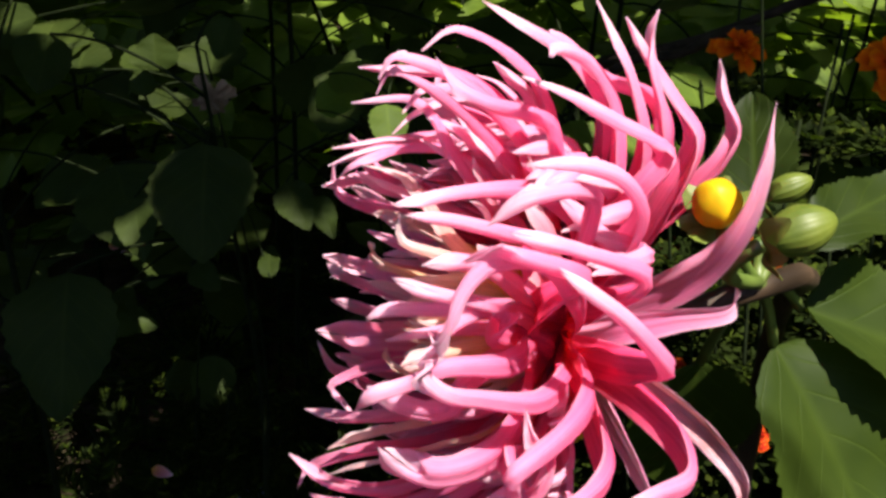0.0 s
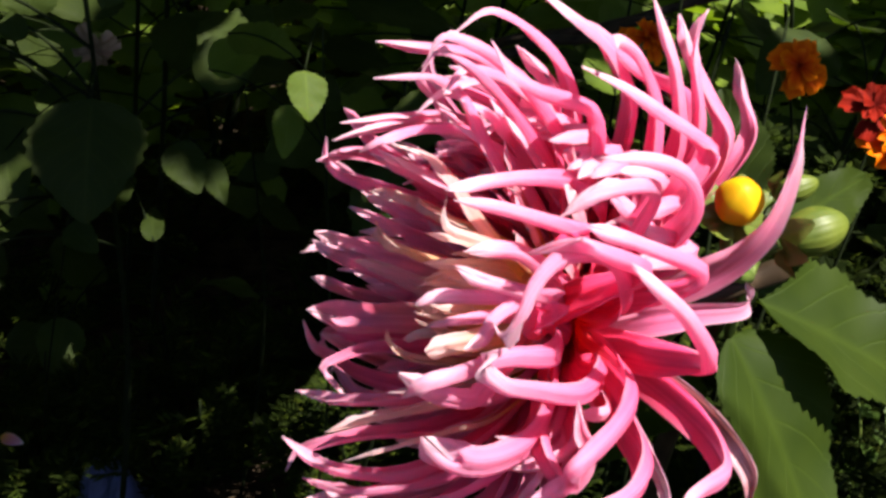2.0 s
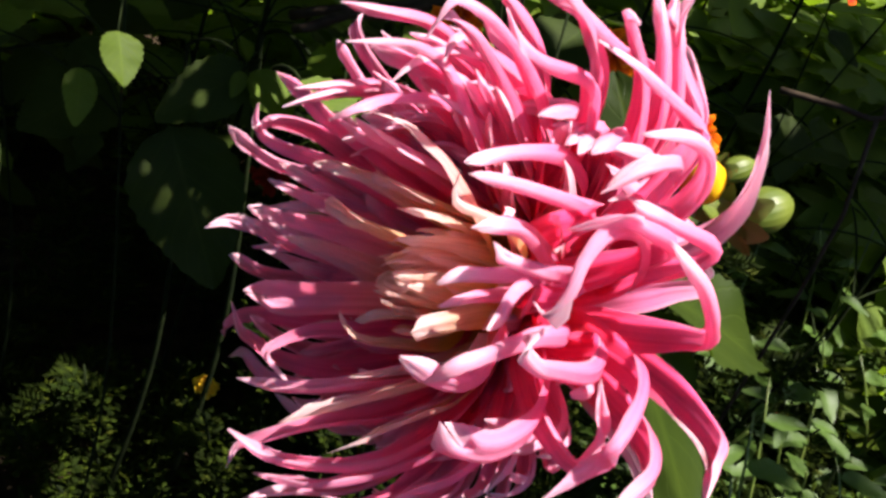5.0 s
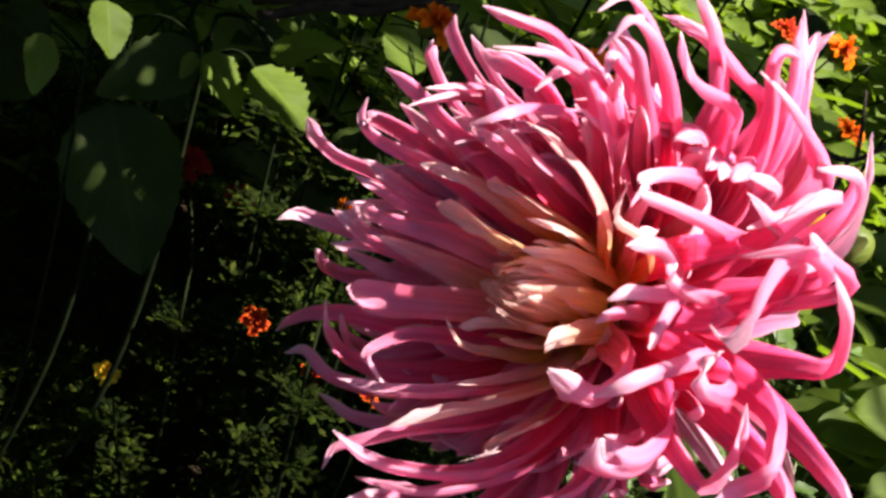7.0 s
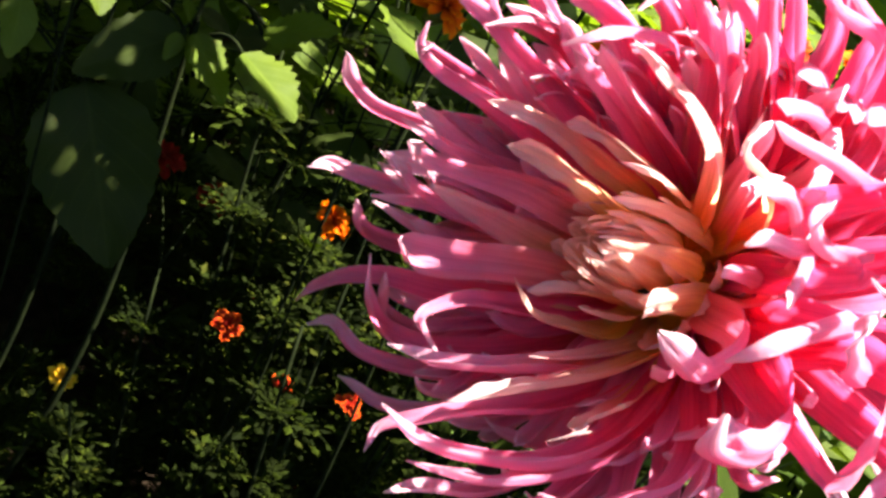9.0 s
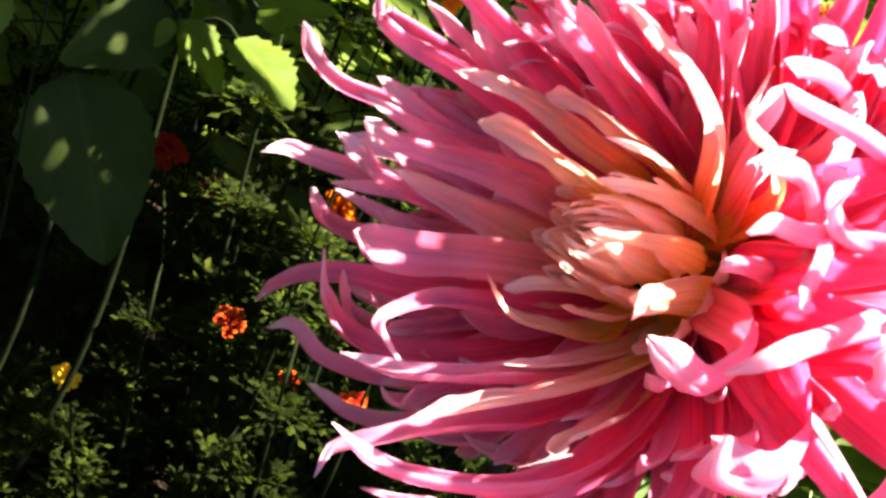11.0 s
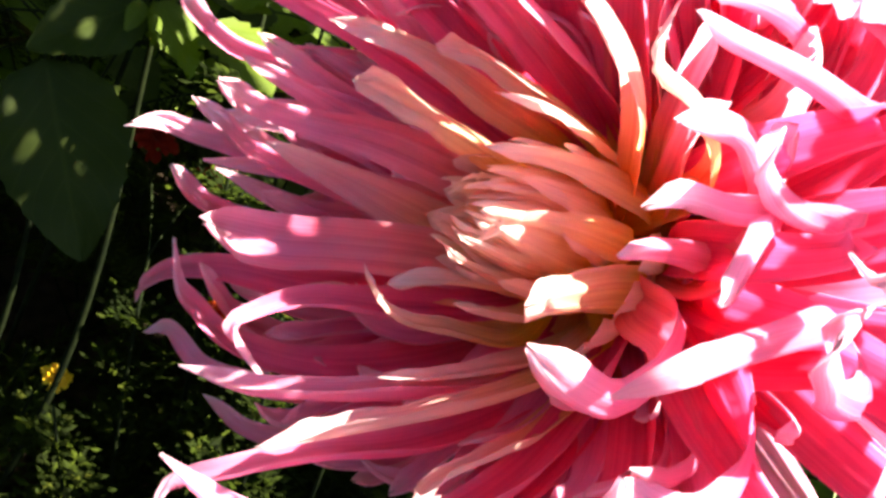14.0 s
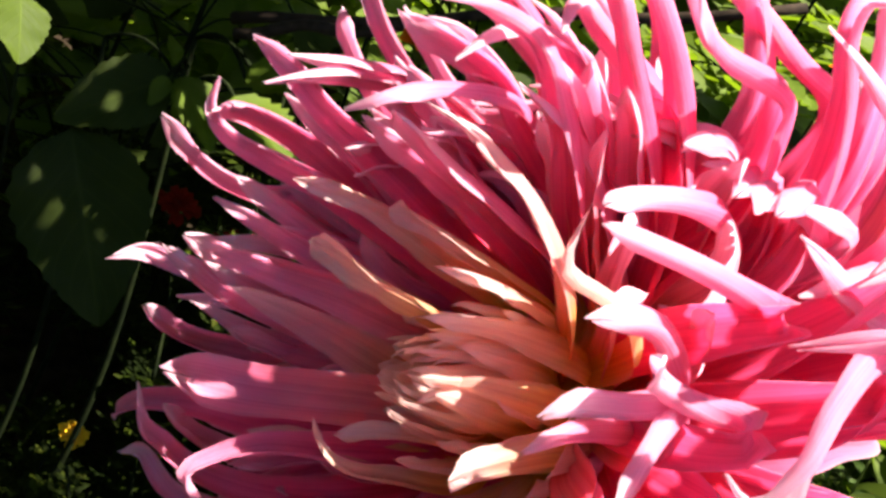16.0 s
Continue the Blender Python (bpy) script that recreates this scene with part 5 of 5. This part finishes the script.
def marigold_head(parent, centre, way, size, mat, seed, petals=14):
    rnd = random.Random(seed)
    turn = Vector(way).to_track_quat('Z', 'Y').to_matrix().to_4x4()
    home = Matrix.Translation(centre) @ turn
    bm = bmesh.new()
    bmesh.ops.create_cone(bm, cap_ends=True, segments=12, radius1=size * 0.10, radius2=size * 0.19, depth=size * 0.34)
    bm.transform(home @ Matrix.Translation((0, 0, -size * 0.17)))
    cup = part("flower_head", bm, BUD_GREEN, parent)
    for k in range(petals):
        row = k / petals
        a = 2.39996 * k + rnd.uniform(-0.3, 0.3)
        reach = size * 0.5 * (0.35 + 0.65 * (1 - row)) * rnd.uniform(0.85, 1.1)
        wide = size * rnd.uniform(0.25, 0.35) * (0.6 + 0.4 * (1 - row))
        lift = size * (rnd.uniform(-0.06, 0.08) + 0.24 * row)
        rows, uvs = [], []
        ph = rnd.uniform(0, 6)
        for i in range(6):
            v = i / 5
            half = wide / 2 * (0.3 + 0.7 * smooth(0, 0.75, v))
            row_pts = []
            for j in range(7):
                s = j / 3 - 1
                wave = size * 0.055 * math.sin(4.5 * s + ph) * v
                notch = reach * 0.10 * abs(math.cos(2.2 * s + ph)) * (i == 5)
                row_pts.append(Vector((reach * v - notch - abs(s) ** 2 * reach * 0.12 * v, half * s, lift * (0.4 + v) - size * 0.10 * v * v + wave)))
            rows.append(row_pts)
            uvs.append([((j / 6), v) for j in range(7)])
        bm = sheet(bmesh.new(), rows, uvs)
        bm.transform(home @ Matrix.Rotation(a, 4, 'Z'))
        part("petal", bm, mat, cup)
    return cup


def marigold(x, y, height, spread, heads, seed, leaves=130, small=False):
    rnd = random.Random(seed)
    ob = tagged(new("marigold_plant"), "bushy marigold with " + ("small oval" if small else "finely divided") + " dark green leaves" + (" and ruffled orange flowers" if heads else ""), "flower", "marigolds in the bed")
    ob.location = (x, y, 0)
    foot = Vector((0, 0, -0.005))
    fol = bmesh.new()
    layer = fol.loops.layers.uv.verify()
    tips = []
    for k in range(9):
        a = 2.4 * k + rnd.uniform(-0.3, 0.3)
        r = spread * math.sqrt((k + 0.5) / 9)
        top = Vector((r * math.cos(a), r * math.sin(a), height * (1 - 0.35 * (r / spread) ** 2) * rnd.uniform(0.85, 1.0)))
        line = bend(foot, Vector((r * 0.6 * math.cos(a), r * 0.6 * math.sin(a), height * 0.35)), top, 8)
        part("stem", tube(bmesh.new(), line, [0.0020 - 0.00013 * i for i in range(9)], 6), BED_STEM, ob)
        tips.append(line)
    for k in range(int(leaves * (3.0 if small else 1.5))):
        line = tips[k % 9]
        f = rnd.uniform(0.25, 1.0) ** 0.6
        p = line[int(f * 8)]
        a = rnd.uniform(0, 6.28)
        feather(fol, layer, p, Vector((math.cos(a), math.sin(a), rnd.uniform(0.0, 0.8))), Vector((0, 0, 1)), rnd.uniform(0.018, 0.034) if small else rnd.uniform(0.030, 0.056), rnd, 2 if small else 6, 0.30 if small else 0.13)
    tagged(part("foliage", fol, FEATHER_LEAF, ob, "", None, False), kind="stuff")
    for k, (centre, way, size, mat) in enumerate(heads):
        c = Vector(centre) - Vector((x, y, 0))
        marigold_head(ob, c, way, size, mat, seed * 31 + k)
        near = min((p for line in tips for p in line), key=lambda p: (p - c).length)
        near = near if near.z < c.z - 0.02 else Vector((near.x, near.y, min(near.z, c.z * 0.6)))
        part("flower_stalk", tube(bmesh.new(), bend(near, (near + c) / 2 + Vector((0, 0, 0.01)), c - Vector(way).normalized() * size * 0.3, 6), [0.0007] * 7, 6), BED_STEM, ob)
    return ob


UPWARD = (0.1, -0.5, 0.85)
marigold(0.22, 0.52, 0.50, 0.13, (
    ((0.1930, 0.4600, 0.5880), (-0.1, -0.7, 0.6), 0.036, ORANGE),
    ((0.1460, 0.5340, 0.5700), (0.1, -0.6, 0.8), 0.034, ORANGE),
    ((0.2422, 0.4410, 0.5605), (0.2, -0.5, 0.7), 0.042, ORANGE),
    ((0.2300, 0.4500, 0.5750), (-0.2, -0.5, 0.7), 0.036, DEEP_RED),
), 11, 170, True)
marigold(0.30, 0.60, 0.62, 0.13, (), 30, 240, True)
marigold(0.215, 0.665, 0.64, 0.11, (), 31, 260, True)
marigold(0.40, 0.60, 0.50, 0.16, (
    ((0.4011, 0.5079, 0.6275), UPWARD, 0.030, ORANGE),
    ((0.4534, 0.5121, 0.5790), UPWARD, 0.028, ORANGE),
    ((0.3768, 0.5325, 0.6216), UPWARD, 0.026, RUST),
), 12, 150)
marigold(0.17, 0.64, 0.34, 0.14, (
    ((0.1500, 0.6050, 0.3200), (-0.3, -0.6, 0.6), 0.024, RUST),
    ((0.2070, 0.6390, 0.3890), (-0.3, -0.6, 0.6), 0.034, ORANGE),
    ((0.1329, 0.7600, 0.3472), UPWARD, 0.036, DEEP_RED),
    ((0.1629, 0.7217, 0.3446), UPWARD, 0.032, DEEP_RED),
    ((0.1744, 0.4866, 0.3608), UPWARD, 0.020, RUST),
    ((0.2032, 0.5991, 0.2828), UPWARD, 0.022, RUST),
), 13, 170, True)
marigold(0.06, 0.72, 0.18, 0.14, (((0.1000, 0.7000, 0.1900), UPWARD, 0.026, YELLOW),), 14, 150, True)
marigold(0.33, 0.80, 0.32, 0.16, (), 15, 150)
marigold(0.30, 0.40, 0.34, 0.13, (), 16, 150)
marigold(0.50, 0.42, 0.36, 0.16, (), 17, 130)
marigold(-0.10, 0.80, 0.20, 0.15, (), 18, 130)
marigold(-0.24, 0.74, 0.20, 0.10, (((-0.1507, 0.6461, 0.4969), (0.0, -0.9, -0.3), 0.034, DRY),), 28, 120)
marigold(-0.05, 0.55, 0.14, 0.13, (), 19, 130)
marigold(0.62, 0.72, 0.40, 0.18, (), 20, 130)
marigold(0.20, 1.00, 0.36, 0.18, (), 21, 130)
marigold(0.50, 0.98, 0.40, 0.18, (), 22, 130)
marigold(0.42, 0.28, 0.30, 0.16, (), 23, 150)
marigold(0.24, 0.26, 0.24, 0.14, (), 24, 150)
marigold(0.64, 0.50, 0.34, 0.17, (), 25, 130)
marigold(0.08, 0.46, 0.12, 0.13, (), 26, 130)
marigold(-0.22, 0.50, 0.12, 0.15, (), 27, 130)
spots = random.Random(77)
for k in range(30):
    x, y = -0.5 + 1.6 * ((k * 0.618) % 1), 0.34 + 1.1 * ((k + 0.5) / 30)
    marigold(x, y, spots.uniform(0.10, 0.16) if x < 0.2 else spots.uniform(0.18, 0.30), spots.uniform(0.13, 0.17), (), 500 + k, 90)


# ---- low weeds ----
def weed(x, y, height, count, seed):
    rnd = random.Random(seed)
    ob = tagged(new("weed_plant"), "low sprawling weed with small yellow-green oval leaves", "weed", "weeds in the bed")
    ob.location = (x, y, 0)
    for k in range(5):
        a = 1.2566 * k + rnd.uniform(-0.4, 0.4)
        r = rnd.uniform(0.04, 0.11)
        top = Vector((r * math.cos(a), r * math.sin(a), height * rnd.uniform(0.7, 1.0)))
        line = bend((0, 0, -0.005), (r * 0.3 * math.cos(a), r * 0.3 * math.sin(a), height * 0.7), top, 10)
        part("stem", tube(bmesh.new(), line, [0.0018 - 0.0001 * i for i in range(11)], 6), STEM, ob)
        for j in range(count):
            p = line[2 + (j * 8) // count]
            b = a + 2.4 * j
            tip = p + Vector((math.cos(b), math.sin(b), rnd.uniform(-0.3, 0.5))).normalized() * rnd.uniform(0.022, 0.042)
            part("leaf", leaf_mesh((tip - p).length, (tip - p).length * 0.5, 0.2, 0.2, 0.04, 8, 4, seed + j), WEED_LEAF, ob, "", aim(p, tip, (0, -0.2, 1)))
    return ob


for k, (x, y, h) in enumerate(((0.30, 0.30, 0.44), (0.38, 0.36, 0.40), (0.46, 0.34, 0.42), (0.36, 0.22, 0.38), (0.55, 0.40, 0.36), (0.30, 0.42, 0.34), (0.24, 0.34, 0.30), (0.52, 0.26, 0.36), (0.44, 0.46, 0.30),
        (0.40, 0.53, 0.36), (0.48, 0.58, 0.36), (0.55, 0.66, 0.38), (0.62, 0.57, 0.36), (0.45, 0.68, 0.38), (0.54, 0.50, 0.36), (0.66, 0.50, 0.34), (0.74, 0.60, 0.36), (0.70, 0.69, 0.38), (0.82, 0.66, 0.36), (0.78, 0.52, 0.34), (0.90, 0.78, 0.38))):
    weed(x, y, h, 8, 300 + k)



def bushy_plant(x, y, height, spread, count, seed):
    """A leafy clump far back in the bed."""
    rnd = random.Random(seed)
    ob = tagged(new("bushy_plant"), "dense leafy green clump in the shade at the back", "plant", "plants at the back of the bed")
    ob.location = (x, y, 0)
    for k in range(5):
        a = 1.2566 * k + rnd.uniform(-0.4, 0.4)
        top = Vector((spread * 0.6 * math.cos(a), spread * 0.6 * math.sin(a), height * rnd.uniform(0.7, 0.95)))
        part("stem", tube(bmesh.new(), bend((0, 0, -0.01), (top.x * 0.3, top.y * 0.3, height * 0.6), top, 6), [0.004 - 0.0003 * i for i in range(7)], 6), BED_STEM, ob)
    fol = bmesh.new()
    for k in range(count):
        a, f = rnd.uniform(0, 6.28), rnd.random() ** 0.6
        z = height * f
        r = spread * math.sqrt(rnd.random()) * math.sqrt(max(0.05, 1 - 0.7 * f * f))
        d = Vector((math.cos(a), math.sin(a), rnd.uniform(-0.5, 0.4))).normalized()
        length = rnd.uniform(0.05, 0.10)
        base = Vector((r * math.cos(a), r * math.sin(a), z))
        simple_leaf(fol, base, d, (rnd.uniform(-0.5, 0.5), rnd.uniform(-0.7, 0.3), 1), length, length * rnd.uniform(0.24, 0.36))
    tagged(part("foliage", fol, BROAD_LEAF, ob), kind="stuff")
    return ob


for k in range(46):
    x, y = -1.3 + 3.6 * ((k * 0.618) % 1), 1.25 + 1.0 * k / 46
    bushy_plant(x, y, spots.uniform(0.35, 0.60), spots.uniform(0.20, 0.28), 170, 700 + k)
for k in range(14):
    bushy_plant(0.80 + 0.9 * ((k * 0.618) % 1), 0.45 + 0.9 * k / 14, spots.uniform(0.25, 0.42), spots.uniform(0.16, 0.22), 150, 800 + k)

# petals that dropped on the leaves below
for base, tip in (((-0.2170, 0.6080, 0.4125), (-0.2040, 0.6020, 0.4105)), ((-0.2340, 0.6577, 0.1790), (-0.2180, 0.6560, 0.1750))):
    petal = part("fallen_petal", leaf_mesh(0.017, 0.009, 0.6, 0.1, 0.0, 8, 4, 3), PALE, None, "", aim(base, tip, (-0.2, -0.6, 0.7)))
    tagged(petal, "curled pink petal dropped among the leaves", "petal", "fallen petals in the bed")

# a crumpled sheet on the soil
CREASE = Vector((-0.168, 0.712, 0.0))
rows, uvs = [], []
for i in range(25):
    row = []
    for j in range(25):
        x, y = i / 12 - 1, j / 12 - 1
        high = max(0.0, 1 - (x * x + y * y) ** 0.9)
        row.append(Vector((0.055 * x, 0.055 * y, 0.004 + high * 0.120 * (0.75 + 0.5 * noise.noise(Vector((x * 2.2, y * 2.2, 5)))) + 0.010 * abs(noise.noise(Vector((x * 6, y * 6, 9)))))))
    rows.append(row)
    uvs.append([(i / 24, j / 24) for j in range(25)])
sheet_ob = part("crumpled_sheet", sheet(bmesh.new(), rows, uvs), BLUE_SHEET, None, "", Matrix.Translation(CREASE), False)
tagged(sheet_ob, "crumpled dark blue plastic sheet on the soil", "plastic sheet")

# a cane lying across the bed
def lean(name, a, b, r, label, seed):
    """A thin woody stick from a to b, a little crooked."""
    a, b = Vector(a), Vector(b)
    line = [a.lerp(b, i / 14) + Vector((0, 0, 0.0022 * math.sin(i * 0.9 + seed))) for i in range(15)]
    return tagged(part(name, tube(bmesh.new(), line, [r * (1 + 0.10 * math.sin(i * 1.7 + seed)) * (1 - 0.015 * i) for i in range(15)], 10), CANE), label, "stick", "dry sticks in the bed")


lean("garden_cane", (0.083, 0.620, 0.527), (0.262, 0.464, 0.651), 0.0030, "thin weathered brown cane leaning among the plants", 1)
lean("garden_cane", (0.080, 0.600, 0.530), (0.158, 0.540, 0.580), 0.0030, "broken brown cane leaning beside a marigold", 4)
twig = tagged(new("dry_twig"), "bare forked grey-brown twig hanging among the leaves", "twig", "dry sticks in the bed")
for way, r in ((spline([Vector((0.2270, 0.3815, 0.6109)), Vector((0.2442, 0.3632, 0.6138)), Vector((0.2540, 0.3516, 0.6149)), Vector((0.2622, 0.3454, 0.6279)), Vector((0.2700, 0.3440, 0.6440))], 14), 0.0016),
               (spline([Vector((0.2560, 0.3500, 0.6160)), Vector((0.2620, 0.3600, 0.6260)), Vector((0.2680, 0.3743, 0.6403))], 14), 0.0011),
               (spline([Vector((0.2540, 0.3516, 0.6149)), Vector((0.2560, 0.3480, 0.5900)), Vector((0.2600, 0.3500, 0.5600)), Vector((0.2800, 0.3900, 0.3000)), Vector((0.2900, 0.4000, 0.0))], 14), 0.0012)):
    part("branch", tube(bmesh.new(), way, [r * (1 - 0.03 * i) for i in range(15)], 6), CANE, twig)


# ---- added hedges close the garden and keep out low sky light ----
def hedge(name, a, b, height, seed, label):
    """A dense hedge from a to b: a dark body and many leaves on it."""
    rnd = random.Random(seed)
    a, b = Vector((*a, 0)), Vector((*b, 0))
    along = (b - a).normalized()
    across = Vector((-along.y, along.x, 0))
    length = (b - a).length
    nx, nz = 40, 14
    rows, uvs = [], []
    for i in range(nz * 2 + 1):
        z = height * (i / nz if i <= nz else 2 - i / nz)
        off = -0.25 if i <= nz else 0.25
        off *= 1 if 0 < i < 2 * nz else 1
        if i == nz:
            off = 0
        rows.append([a + along * length * j / nx + across * (off + 0.08 * noise.noise(Vector((j * 0.9, i * 0.7, seed)))) + Vector((0, 0, z)) for j in range(nx + 1)])
        uvs.append([(j / nx, i / nz) for j in range(nx + 1)])
    ob = part(name, sheet(bmesh.new(), rows, uvs), BROAD_LEAF)
    tagged(ob, label, "hedge", kind="structure")
    bm = bmesh.new()
    layer = bm.loops.layers.uv.verify()
    for k in range(2600):
        p = a + along * rnd.uniform(0, length) + across * rnd.choice((-1, 1)) * rnd.uniform(0.22, 0.4) + Vector((0, 0, rnd.uniform(0, height)))
        d = Vector((rnd.gauss(0, 1), rnd.gauss(0, 1), rnd.gauss(-0.4, 0.6))).normalized() * 0.06
        w = d.orthogonal().normalized() * 0.022
        vs = [bm.verts.new(q) for q in (p, p + d * 0.5 + w, p + d, p + d * 0.5 - w)]
        f = bm.faces.new(vs)
        for loop, q in zip(f.loops, ((0.5, 0), (1, 0.5), (0.5, 1), (0, 0.5))):
            loop[layer].uv = q
    tagged(part("foliage", bm, BROAD_LEAF, ob), kind="stuff")


HEDGE = "tall dense dark green hedge, added to block the low sky"
hedge("hedge_north", (-2.6, 2.6), (2.6, 2.6), 3.2, 1, HEDGE)
hedge("hedge_west", (-2.6, -1.6), (-2.6, 2.6), 1.5, 2, HEDGE)
hedge("hedge_east", (2.8, 2.6), (2.8, -1.6), 2.6, 3, HEDGE)
hedge("hedge_south", (2.8, -1.9), (-2.6, -1.9), 1.2, 4, HEDGE)
